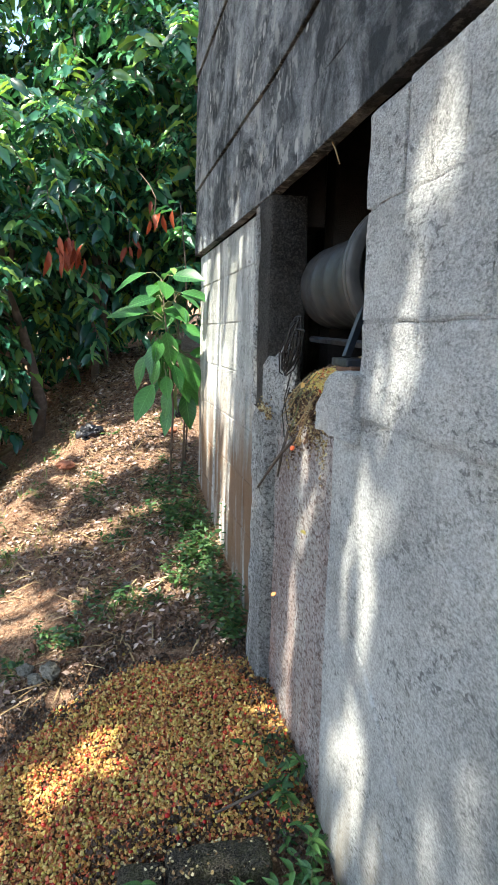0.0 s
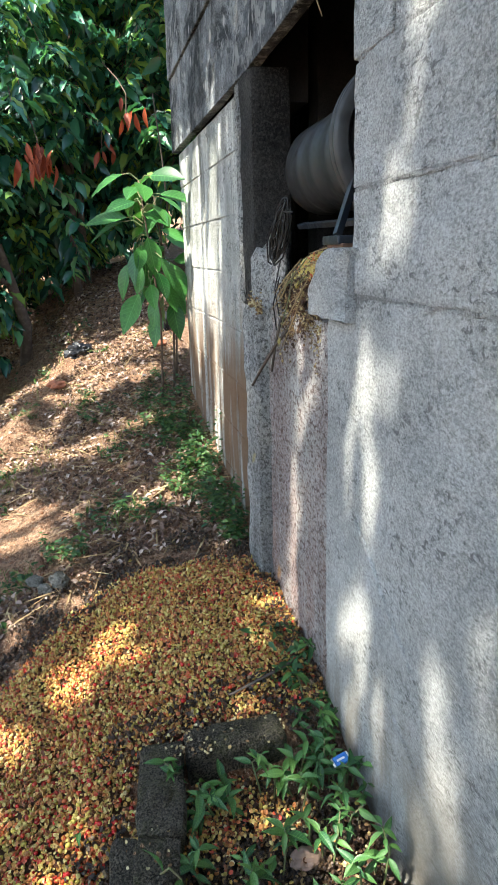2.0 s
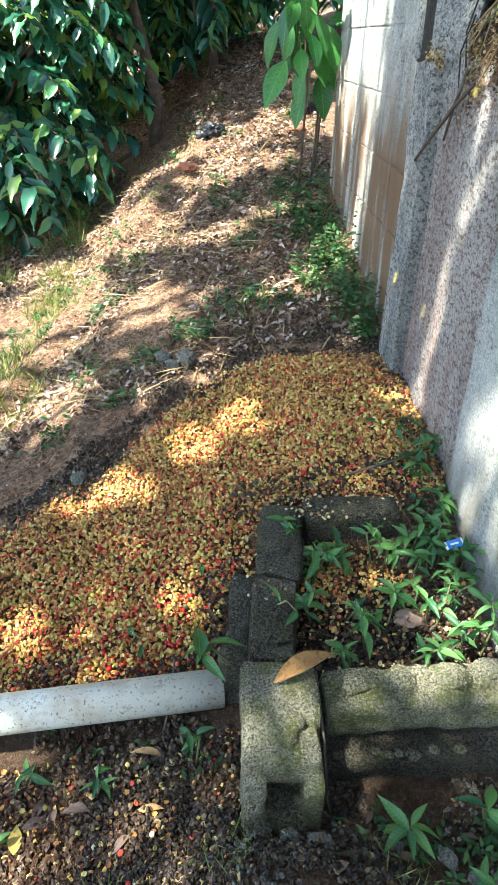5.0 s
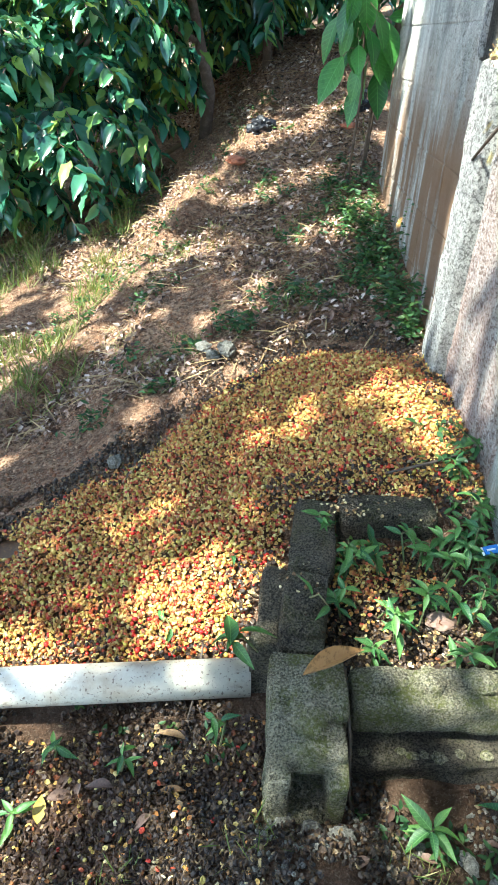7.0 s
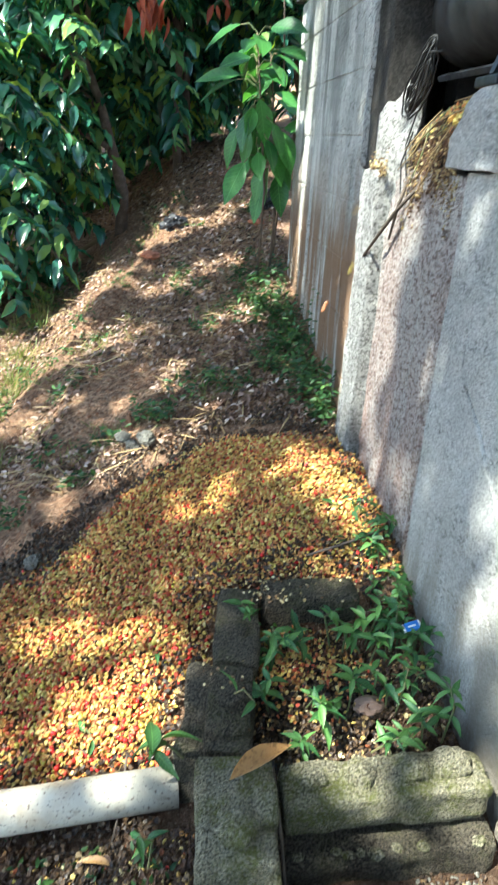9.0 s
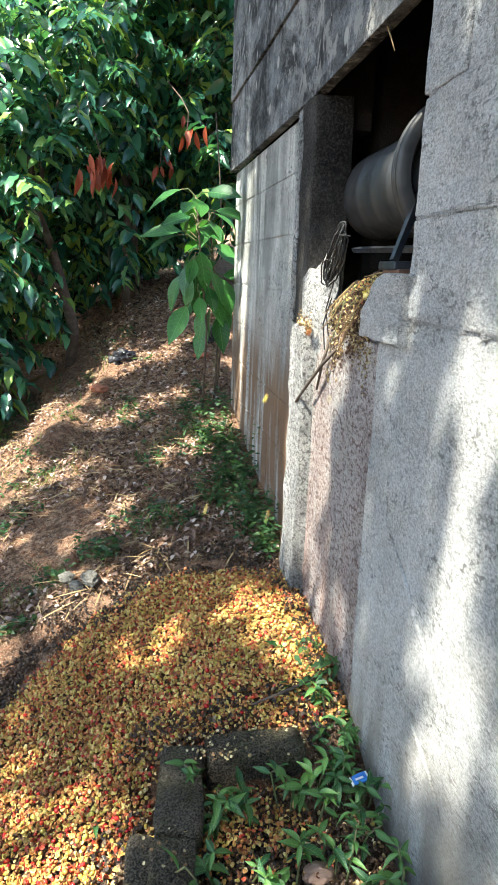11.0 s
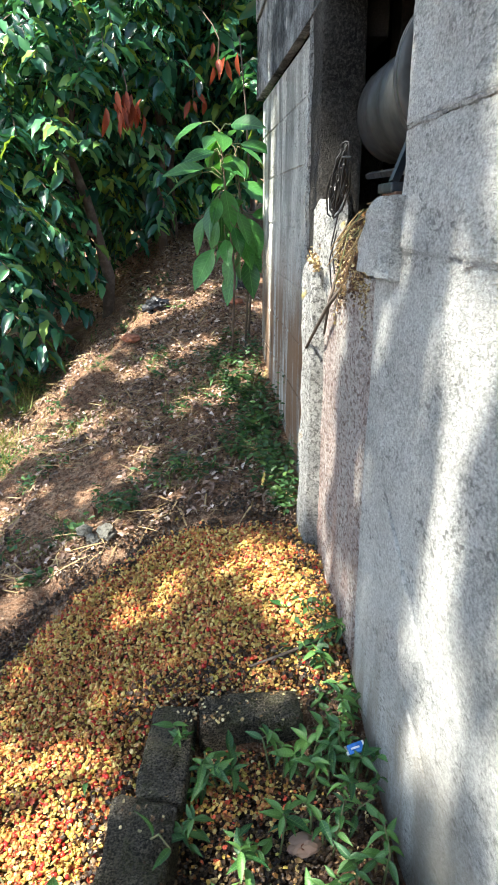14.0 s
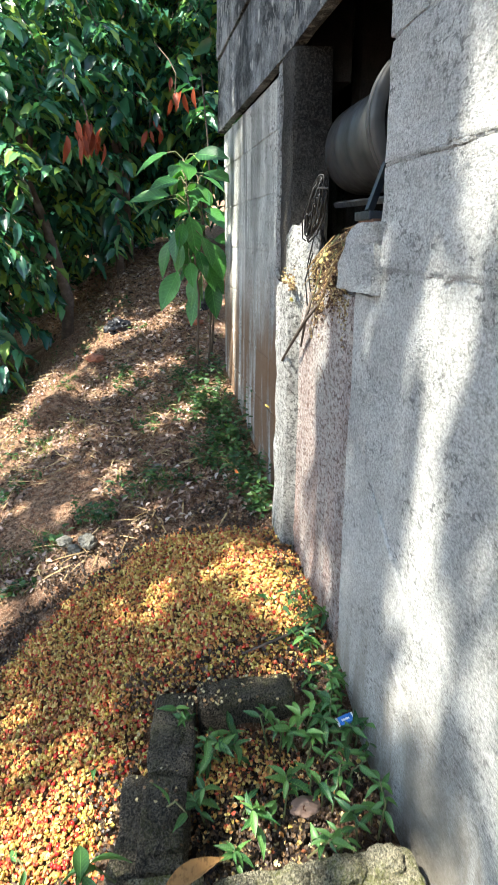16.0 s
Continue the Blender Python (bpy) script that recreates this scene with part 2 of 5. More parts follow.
PULP = pulp("coffee_pulp", ((0.0, (0.05, 0.022, 0.012)), (0.12, (0.24, 0.075, 0.035)), (0.26, (0.44, 0.22, 0.07)), (0.40, (0.56, 0.36, 0.10)), (0.52, (0.44, 0.37, 0.09)), (0.68, (0.63, 0.50, 0.19)), (0.80, (0.52, 0.25, 0.075)), (0.90, (0.50, 0.13, 0.06)), (1.0, (0.44, 0.035, 0.035))), 0.40)
# Coloured dark so the gaps between the skins look shaded.
PULPBED = pulp("pulp_underlayer", ((0.0, (0.05, 0.028, 0.016)), (1.0, (0.085, 0.045, 0.022))), 0.6)
BERRY = pulp("coffee_cherry", ((0.0, (0.30, 0.015, 0.02)), (0.4, (0.50, 0.03, 0.025)), (0.6, (0.52, 0.17, 0.05)), (0.8, (0.42, 0.36, 0.07)), (1.0, (0.50, 0.42, 0.09))), 0.24)
OLDPULP = pulp("rotten_pulp", ((0.0, (0.014, 0.011, 0.011)), (0.6, (0.035, 0.027, 0.024)), (0.93, (0.08, 0.055, 0.038)), (1.0, (0.28, 0.21, 0.12))), 0.45)
DRIEDPULP = pulp("dried_pulp", ((0.0, (0.06, 0.035, 0.022)), (0.40, (0.21, 0.13, 0.065)), (0.7, (0.42, 0.33, 0.15)), (1.0, (0.62, 0.56, 0.34))), 0.6)


def plain(name, colour, rough=0.5, metal=0.0, wear=None, scale=18.0):
    m = Mat(name, rough, 0.5).own()
    m.p.inputs["Metallic"].default_value = metal
    c = colour
    if wear:
        c = m.mix(m.ramp(m.noise(scale, 6, 0.65), (0.46, 0.0), (0.66, 1.0)), colour, wear)
    m.base(c)
    m.rough(m.ramp(m.noise(scale * 2, 4), (0.3, max(0.05, rough - 0.12)), (0.7, min(1.0, rough + 0.15))))
    m.bump(m.noise(scale * 5, 3), 0.001, 0.4)
    return m.m


BARK = plain("bark", (0.075, 0.05, 0.036), 0.9, 0, (0.16, 0.12, 0.09), 22)
STEM = plain("green_stem", (0.10, 0.14, 0.05), 0.6, 0, (0.16, 0.12, 0.06), 30)


def pipe_plastic():
    m = Mat("dirty_white_plastic", 0.4, 0.5).own()
    c = m.mix(m.ramp(m.noise(9, 6, 0.7), (0.45, 0.0), (0.68, 1.0)), (0.75, 0.71, 0.61), (0.52, 0.42, 0.30))
    c = m.mix(m.ramp(m.noise(150, 3, 0.6), (0.60, 0.0), (0.66, 0.8)), c, (0.16, 0.10, 0.07))
    c = m.mix(m.ramp(m.noise(45, 4, 0.7), (0.58, 0.0), (0.70, 0.7)), c, (0.38, 0.29, 0.20))
    c = m.mix(m.math("MULTIPLY", m.band(m.axis(2), -0.005, -0.035), 0.7), c, (0.28, 0.20, 0.13))
    m.base(c)
    m.bump(m.noise(120, 3), 0.002, 0.6)
    return m.m


PVC = pipe_plastic()
STEEL = plain("dull_dark_steel", (0.034, 0.035, 0.037), 0.5, 0.25, (0.017, 0.017, 0.016), 14)
BAND = plain("worn_grey_steel", (0.050, 0.050, 0.050), 0.5, 0.2, (0.026, 0.026, 0.025), 20)
BLUESTEEL = plain("dark_painted_steel", (0.018, 0.024, 0.034), 0.4, 0.2, (0.04, 0.038, 0.036), 24)
WIRE = plain("black_cable", (0.011, 0.011, 0.012), 0.6)
WOOD = plain("weathered_wood", (0.10, 0.05, 0.03), 0.85, 0, (0.19, 0.10, 0.06), 30)
STICK = plain("dark_stick", (0.06, 0.045, 0.035), 0.85, 0, (0.13, 0.10, 0.075), 40)
STONE = concrete("grey_stone", (0.33, 0.32, 0.28), (0.17, 0.165, 0.145), streaks=0.0, coarse=0.006)
BRICKRED = plain("broken_clay", (0.36, 0.13, 0.07), 0.9, 0, (0.24, 0.09, 0.05), 30)
PLASTIC = plain("black_plastic_film", (0.008, 0.009, 0.013), 0.38)
BLUE = plain("blue_wrapper_print", (0.03, 0.17, 0.52), 0.3, 0, (0.04, 0.23, 0.60), 40)
WHITE = plain("white_wrapper_print", (0.75, 0.77, 0.78), 0.35)
ROOFMAT = plain("grey_roof_sheet", (0.22, 0.22, 0.22), 0.7, 0, (0.12, 0.11, 0.10), 5)


# ---- mesh helpers ----
def part(name, bm, material, parent=None, label="", smooth=False):
    """Links a bmesh as one mesh object, under a thing if one is given."""
    me = bpy.data.meshes.new(name)
    bm.to_mesh(me)
    bm.free()
    me.materials.append(material)
    if smooth:
        me.shade_smooth()
    ob = new(name, me)
    ob.parent = parent
    return tagged(ob, label)


def thing(name, at, label, category, group="", kind=""):
    ob = new(name)
    ob.matrix_world = at if isinstance(at, Matrix) else pose(*at)
    ob.empty_display_size = 0.05
    return tagged(ob, label, category, group, kind)


def merged(name, v, f, material, parent=None, label="", smooth=False):
    me = bpy.data.meshes.new(name)
    me.from_pydata([tuple(p) for p in v], [], [tuple(q) for q in f])
    me.materials.append(material)
    if smooth:
        me.shade_smooth()
    me.update()
    ob = new(name, me)
    ob.parent = parent
    return tagged(ob, label)


def rough_box(lo, hi, cell=0.06, amp=0.004, bevel=0.008, seed=0):
    """A box with worn, uneven faces and rounded edges."""
    bm = bmesh.new()
    lo, hi = Vector(lo), Vector(hi)
    size = hi - lo
    bmesh.ops.create_cube(bm, size=1.0, matrix=Matrix.Translation((lo + hi) / 2) @ Matrix.Diagonal((*size, 1)))
    if bevel:
        bmesh.ops.bevel(bm, geom=bm.edges[:], offset=bevel, segments=2, affect="EDGES", profile=0.6)
    for axis in range(3):
        k = max(0, min(40, round(size[axis] / cell) - 1))
        for i in range(k):
            co = lo.copy()
            co[axis] += size[axis] * (i + 1) / (k + 1)
            no = Vector((0, 0, 0))
            no[axis] = 1
            bmesh.ops.bisect_plane(bm, geom=bm.verts[:] + bm.edges[:] + bm.faces[:], plane_co=co, plane_no=no)
    bm.normal_update()
    for v in bm.verts:
        q = v.co * 9 + Vector((seed * 3.7, seed * 1.3, 0))
        v.co += v.normal * amp * (noise.noise(q) + 0.5 * noise.noise(q * 3.1))
    return bm


def tube(points, radii, sides=8, caps=True):
    """A tapered tube along points."""
    bm = bmesh.new()
    pts = [Vector(p) for p in points]
    if isinstance(radii, (int, float)):
        radii = [radii] * len(pts)
    rings = []
    ref = Vector((0.31, 0.17, 0.93))
    for i, p in enumerate(pts):
        d = (pts[min(i + 1, len(pts) - 1)] - pts[max(i - 1, 0)]).normalized()
        a = d.cross(ref)
        if a.length < 0.1:
            a = d.cross(Vector((1, 0, 0)))
        a.normalize()
        b = d.cross(a)
        rings.append([bm.verts.new(p + radii[i] * (a * math.cos(math.tau * k / sides) + b * math.sin(math.tau * k / sides))) for k in range(sides)])
    for r0, r1 in zip(rings, rings[1:]):
        for k in range(sides):
            bm.faces.new((r0[k], r0[(k + 1) % sides], r1[(k + 1) % sides], r1[k]))
    if caps:
        bm.faces.new(rings[0])
        bm.faces.new(rings[-1][::-1])
    bmesh.ops.recalc_face_normals(bm, faces=bm.faces[:])
    return bm


def lathe(profile, sides=40):
    """Turns (along, radius) pairs round the y axis."""
    bm = bmesh.new()
    rings = [[bm.verts.new((r * math.cos(math.tau * k / sides), a, r * math.sin(math.tau * k / sides))) for k in range(sides)] for a, r in profile]
    for r0, r1 in zip(rings, rings[1:]):
        for k in range(sides):
            bm.faces.new((r0[k], r0[(k + 1) % sides], r1[(k + 1) % sides], r1[k]))
    bmesh.ops.recalc_face_normals(bm, faces=bm.faces[:])
    return bm


def blob(size, seed, rough=0.25, sub=3):
    """A stone: an uneven ball, flattened."""
    bm = bmesh.new()
    bmesh.ops.create_icosphere(bm, subdivisions=sub, radius=1.0)
    for v in bm.verts:
        d = v.co.normalized()
        k = 1 + rough * noise.noise(d * 1.6 + Vector((seed * 5.1, 0, 0))) + 0.4 * rough * noise.noise(d * 5 + Vector((0, seed * 3.3, 0)))
        v.co = Vector((d.x * size[0] * k, d.y * size[1] * k, d.z * size[2] * k))
    return bm


def leaf_shape(width=0.2, droop=0.16, fold=0.05, steps=(0.0, 0.2, 0.45, 0.72, 1.0), wave=0.02):
    v, f = [], []
    for i, s in enumerate(steps):
        w = width * max(0.03, math.sin(math.pi * min(1, s ** 0.85)) if s < 1 else 0.03)
        z = -droop * s * s
        wv = wave * (1 if i % 2 else -1)
        v += [(-w, s, z + fold * w / width + wv), (0, s, z), (w, s, z + fold * w / width - wv)]
    for i in range(len(steps) - 1):
        a = 3 * i
        f += [(a, a + 1, a + 4, a + 3), (a + 1, a + 2, a + 5, a + 4)]
    return np.array(v), np.array(f)


def spread(shape, P, D, U, L):
    """Copies of a small shape at P, along D, with its top towards U, L long."""
    v, f = shape
    P, D, U, L = (np.asarray(q, float) for q in (P, D, U, L))
    Y = D / np.linalg.norm(D, axis=1, keepdims=True)
    Z = U - (U * Y).sum(1, keepdims=True) * Y
    Z /= np.linalg.norm(Z, axis=1, keepdims=True) + 1e-9
    X = np.cross(Y, Z)
    V = P[:, None] + L[:, None, None] * (v[None, :, 0:1] * X[:, None] + v[None, :, 1:2] * Y[:, None] + v[None, :, 2:3] * Z[:, None])
    F = f[None] + (np.arange(len(P)) * len(v))[:, None, None]
    return V.reshape(-1, 3), F.reshape(-1, f.shape[1])


# ---- ground ----
GX = (-30.0, -6.0, -2.5, -1.05, -0.5, -0.2, 0.2, 0.5, 3.0, 30.0)
GY = (-30.0, -2.0, 0.55, 0.9, 1.3, 2.05, 3.2, 4.4, 5.6, 6.4, 10.0, 60.0)
GZ = (
    (-2.5, -0.8, -0.45, -0.30, -0.27, -0.26, -0.25, -0.24, -0.2, 0.2),
    (-2.5, -0.8, -0.45, -0.30, -0.27, -0.26, -0.25, -0.24, -0.2, 0.2),
    (-2.5, -0.9, -0.50, -0.36, -0.31, -0.29, -0.27, -0.26, -0.2, 0.2),
    (-2.5, -0.9, -0.52, -0.36, -0.30, -0.25, -0.20, -0.18, -0.2, 0.2),
    (-2.5, -1.0, -0.56, -0.36, -0.25, -0.17, -0.06, -0.02, 0.0, 0.4),
    (-2.5, -1.0, -0.62, -0.36, -0.21, -0.11, -0.02, 0.015, 0.1, 0.6),
    (-2.4, -0.9, -0.60, -0.25, -0.02, 0.10, 0.19, 0.21, 0.3, 1.0),
    (-2.2, -0.8, -0.50, -0.08, 0.20, 0.36, 0.47, 0.50, 0.6, 1.4),
    (-2.0, -0.7, -0.35, 0.02, 0.38, 0.68, 0.80, 0.84, 0.9, 1.7),
    (-1.9, -0.6, -0.20, 0.22, 0.66, 0.89, 0.93, 0.94, 1.0, 1.9),
    (-1.5, 0.0, 0.35, 0.60, 0.76, 0.86, 0.95, 1.0, 1.5, 3.0),
    (2.0, 3.0, 3.6, 4.0, 4.2, 4.3, 4.4, 4.5, 5.0, 7.0),
)


def weight(knots, v):
    v = min(max(v, knots[0]), knots[-1] - 1e-6)
    i = max(k for k in range(len(knots) - 1) if knots[k] <= v)
    s = (v - knots[i]) / (knots[i + 1] - knots[i])
    return i, 0.55 * s + 0.45 * s * s * (3 - 2 * s)


def crest(x, y):
    """The bare worn shoulder that runs down the bank, 1 on its back."""
    if not 1.9 < y < 5.0:
        return 0.0
    off = x - (-0.40 - 0.42 * (4.0 - y) + 0.05 * noise.noise((y * 3.0, 4.0, 1.0)))
    wide = 0.20 if off < 0 else 0.08
    return math.exp(-(off / wide) ** 2) * min(1, (y - 1.9) / 0.5) * min(1, max(0, (4.5 - y) / 0.7))


def ground_z(x, y):
    i, s = weight(GX, x)
    j, r = weight(GY, y)
    z = (1 - r) * ((1 - s) * GZ[j][i] + s * GZ[j][i + 1]) + r * ((1 - s) * GZ[j + 1][i] + s * GZ[j + 1][i + 1])
    lip = -0.60 - 0.06 * (y - 1.5) + 0.07 * noise.noise((y * 2.1, 0.3, 9.0)) - x
    if lip > 0 and y > 1.3:
        z -= 0.13 * (1 - math.exp(-lip / 0.10)) * min(1, (y - 1.3) / 0.6) * min(1, max(0, (6.0 - y) / 2))
    z += 0.085 * crest(x, y)
    z += 0.18 * math.exp(-((x - 0.02) / 0.20) ** 2 - ((y - 0.37) / 0.13) ** 2)
    return z + 0.022 * noise.noise((x * 2.3, y * 2.3, 0.4)) + 0.014 * noise.noise((x * 9, y * 9, 2.0)) + 0.006 * noise.noise((x * 24, y * 24, 5.0))


def axis_steps(stops):
    out = [stops[0][0]]
    for (a, _), (b, n) in zip(stops, stops[1:]):
        out += [a + (b - a) * (k + 1) / n for k in range(n)]
    return out


def build_ground():
    xs = axis_steps([(-60, 0), (-8, 10), (-3, 12), (-1.6, 20), (0.55, 90), (3, 10), (60, 10)])
    ys = axis_steps([(-60, 0), (-4, 10), (0, 12), (2.6, 105), (5.5, 80), (12, 40), (70, 16)])
    v = [(x, y, ground_z(x, y)) for y in ys for x in xs]
    n = len(xs)
    f = [(j * n + i, j * n + i + 1, (j + 1) * n + i + 1, (j + 1) * n + i) for j in range(len(ys) - 1) for i in range(n - 1)]
    tagged(merged("ground", v, f, SOIL, smooth=True), "sloping bare red-brown soil bank beside the wall", "ground", kind="structure")


build_ground()


# ---- the building ----
def wall_face(y):
    """How far the lower wall stands towards the slope, along its length."""
    return 0.46 if y < 2.12 else 0.468 - 0.05 * (y - 2.12) / 1.4


def bent_box(name, y0, y1, z0, z1, x_of, thick, material, parent, cell=0.12, amp=0.003, seed=0, label=""):
    bm = rough_box((0, y0, z0), (thick, y1, z1), cell, amp, 0.003, seed)
    for v in bm.verts:
        v.co.x += x_of(v.co.y)
    return part(name, bm, material, parent, label)


HOLE_Y0, HOLE_Y1, HOLE_TOP = 1.10, 1.86, 1.50


RIDGES = (
    (((1.06, 0.50), (0.98, 0.452), (0.93, 0.405), (0.85, 0.345), (0.80, 0.30)), 0.006),
    (((1.10, 0.66), (1.105, 0.60), (1.10, 0.52)), 0.005),
    (((0.97, 0.22), (0.90, 0.17), (0.84, 0.13), (0.78, 0.06)), 0.005),
    (((1.20, 0.50), (1.14, 0.44), (1.08, 0.37)), 0.0025),
    (((0.93, 0.74), (0.88, 0.725), (0.83, 0.70)), 0.003),
)


def foot_sweep(y, z):
    """The render's foot draws back towards the near end."""
    return 0.05 * min(1, max(0, (1.2 - y) / 0.55)) * min(1, max(0, (0.5 - z) / 0.5))


def ragged_bead(y0, y1, z, seed):
    """Mortar that was pressed out of a joint and broke off unevenly."""
    n = int(abs(y1 - y0) / 0.008)
    pts, radii = [], []
    for i in range(n + 1):
        y = y0 + (y1 - y0) * i / n
        pts.append((0.4615 + 0.002 * noise.noise((y * 40, seed, 0)), y, z + 0.004 * noise.noise((y * 14, seed, 3)) + 0.003 * noise.noise((y * 55, seed, 6))))
        radii.append(max(0.0012, 0.0042 + 0.0052 * noise.noise((y * 26, seed, 9)) + 0.003 * noise.noise((y * 80, seed, 2))))
    return tube(pts, radii, 6)


def fluted_panel():
    """The rough panel under the opening, worn into soft upright flutes by what ran down it."""
    bm = rough_box((0.459, 1.236, -0.6), (0.64, 1.78, 0.872), 0.018, 0.007, 0.006, 2)
    for v in bm.verts:
        if v.co.x < 0.5:
            v.co.x += 0.007 * noise.noise((v.co.y * 22, v.co.z * 1.2, 4.0)) + 0.004 * noise.noise((v.co.y * 60, v.co.z * 4, 8.0))
    return bm


def build_lower_wall():
    wall = thing("wall_lower", (0, 0, 0), "grey concrete block wall with a broken machine opening", "wall", kind="structure")
    # rendered foot of the wall, from the camera's side up to the stained strip under the opening
    bm = rough_box((0.46, -3.0, -0.6), (0.70, 1.24, 0.880), 0.045, 0.0035, 0.006, 1)
    for v in bm.verts:
        v.co.x += foot_sweep(v.co.y, v.co.z)
        if v.co.z > 0.84:
            v.co.z += 0.054 * min(1, max(0, (1.085 - v.co.y) / 0.05))
    part("render_coat", bm, RENDER_COAT, wall, "smooth-trowelled grey cement render")
    for pts, rad in RIDGES:
        part("trowel_ridge", tube([(0.4605 + foot_sweep(y, z), y, z) for y, z in pts], [rad * 0.4] + [rad] * (len(pts) - 2) + [rad * 0.3], 6), RENDER_COAT, wall)
    part("stained_panel", fluted_panel(), PINK, wall, "pinkish pulp-stained rough concrete")
    part("mortar_bed", rough_box((0.4615, -3.0, 0.868), (0.63, 1.09, 1.486), 0.05, 0.002, 0.004, 3), MORTAR, wall, "recessed mortar between blocks")
    # three courses of blocks beside the opening
    courses = ((0.940, 1.114, (1.105, 0.86, 0.44, 0.02, -0.4, -1.0)), (1.119, 1.314, (1.10, 0.66, 0.24, -0.18, -0.6, -1.2)), (1.319, 1.490, (1.10, 0.945, 0.757, 0.34, -0.08, -0.5, -1.1)))
    k = 0
    for z0, z1, ys in courses:
        for b, a in zip(ys, ys[1:]):
            k += 1
            out = 0.002 * math.sin(k * 2.7)
            top = z1 if b < 1.0 or z1 < 1.4 else z1 - 0.012
            part("block", rough_box((0.458 + out, a + 0.002, z0), (0.62, b - 0.002, top), 0.025, 0.005, 0.004, 10 + k), WALL, wall)
    for z0, y0 in ((0.937, 1.06), (1.1165, 1.09), (1.3165, 1.09)):
        part("mortar_ridge", ragged_bead(y0, -0.4, z0, k + int(z0 * 10)), MORTAR, wall, "rough squeezed-out mortar line")
    # the broken block under the opening and the lumps beside it
    bm = rough_box((0.440, 1.082, 0.884), (0.60, 1.305, 1.018), 0.02, 0.006, 0.004, 31)
    for v in bm.verts:
        v.co.z -= 0.8 * max(0.0, v.co.y - 1.215) * max(0.0, (v.co.z - 0.92) / 0.09)
        if v.co.x < 0.5:
            v.co.x += 0.012 * noise.noise(v.co * 30) + (0.012 if 1.09 < v.co.y < 1.135 and v.co.z > 0.90 else 0.0)
            v.co.y += 0.010 * noise.noise(v.co * 26 + Vector((5, 0, 0)))
    part("broken_block", bm, WALL, wall, "broken grey block stub jutting under the opening")
    part("ledge", rough_box((0.50, 1.22, 0.70), (0.95, 1.80, 0.90), 0.04, 0.010, 0.02, 32), JAMB, wall, "rough ledge inside the opening, coloured dark for shade")
    bm = blob((0.055, 0.16, 0.16), 4, 0.35)
    bmesh.ops.translate(bm, vec=(0.492, 1.835, 0.90), verts=bm.verts[:])
    part("plaster_lump", bm, PILASTER, wall, "sloping lump of old plaster")
    # pilaster between the opening and the far stretch
    part("pilaster", rough_box((0.419, 1.765, -0.5), (0.64, 1.945, 0.86), 0.02, 0.009, 0.014, 33), PILASTER, wall, "pitted concrete pilaster splashed with lime")
    part("pilaster_cap", rough_box((0.446, 1.868, 0.85), (0.560, 2.08, 1.505), 0.04, 0.005, 0.010, 34), JAMB, wall, "rough jamb of the opening, shade put into its colour")
    part("pilaster_edge", rough_box((0.440, 2.03, 0.86), (0.555, 2.083, 1.50), 0.04, 0.003, 0.008, 35), PILASTER, wall)
    # far stretch of block courses
    bent_box("far_mortar", 1.93, 3.498, -0.4, 1.50, lambda y: wall_face(y) + 0.0035, 0.088, FARWALL, wall, 0.1, 0.001, 36, "flush mortar of the far blocks")
    zs = (-0.30, -0.05, 0.145, 0.345, 0.545, 0.745, 0.945, 1.138, 1.335, 1.498)
    for i, (z0, z1) in enumerate(zip(zs, zs[1:])):
        near = 1.95 if z1 < 0.8 else 2.088
        y = 2.095 + (0.2 if i % 2 else 0.0)
        edges = [near] + ([y] if i % 2 else []) + [y + 0.4 * (n + 1) for n in range(4) if y + 0.4 * (n + 1) < 3.46] + [3.50]
        for a, b in zip(edges, edges[1:]):
            k += 1
            bent_box("block", a + 0.003, b - 0.003, z0 + 0.004, z1 - 0.004, wall_face, 0.084, FARWALL, wall, 0.1, 0.0015, k)
    return wall


def build_upper_wall():
    wall = thing("wall_upper", (0, 0, 0), "black-mouldy cast concrete wall with horizontal board lines", "wall", kind="structure")

    def face(y):
        return 0.450 if y < 1.9 else 0.450 - 0.060 * (y - 1.9) / 1.6

    zs = (1.505, 1.665, 1.835, 1.965, 2.20, 2.40, 2.60, 2.80, 3.0, 3.2, 3.4)
    for i, (z0, z1) in enumerate(zip(zs, zs[1:])):
        bent_box("board", -3.0, 3.52 + (0.03 if i == 4 else 0), z0 + 0.003, z1 - 0.003, lambda y, k=i: face(y) + 0.005 * math.sin(2.1 * k), 0.035, BOARDS, wall, 0.12, 0.004, 60 + i)
    # Backing boxes added so no light shows through under the boards.
    part("core", rough_box((0.495, -3.0, 1.80), (0.62, 3.44, 3.4), 0.5, 0, 0, 0), INNER, wall, "dark backing added behind the boards to block light")
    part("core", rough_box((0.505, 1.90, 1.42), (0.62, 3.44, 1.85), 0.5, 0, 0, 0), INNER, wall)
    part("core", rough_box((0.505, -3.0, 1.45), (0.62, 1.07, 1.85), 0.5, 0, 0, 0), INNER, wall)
    return wall


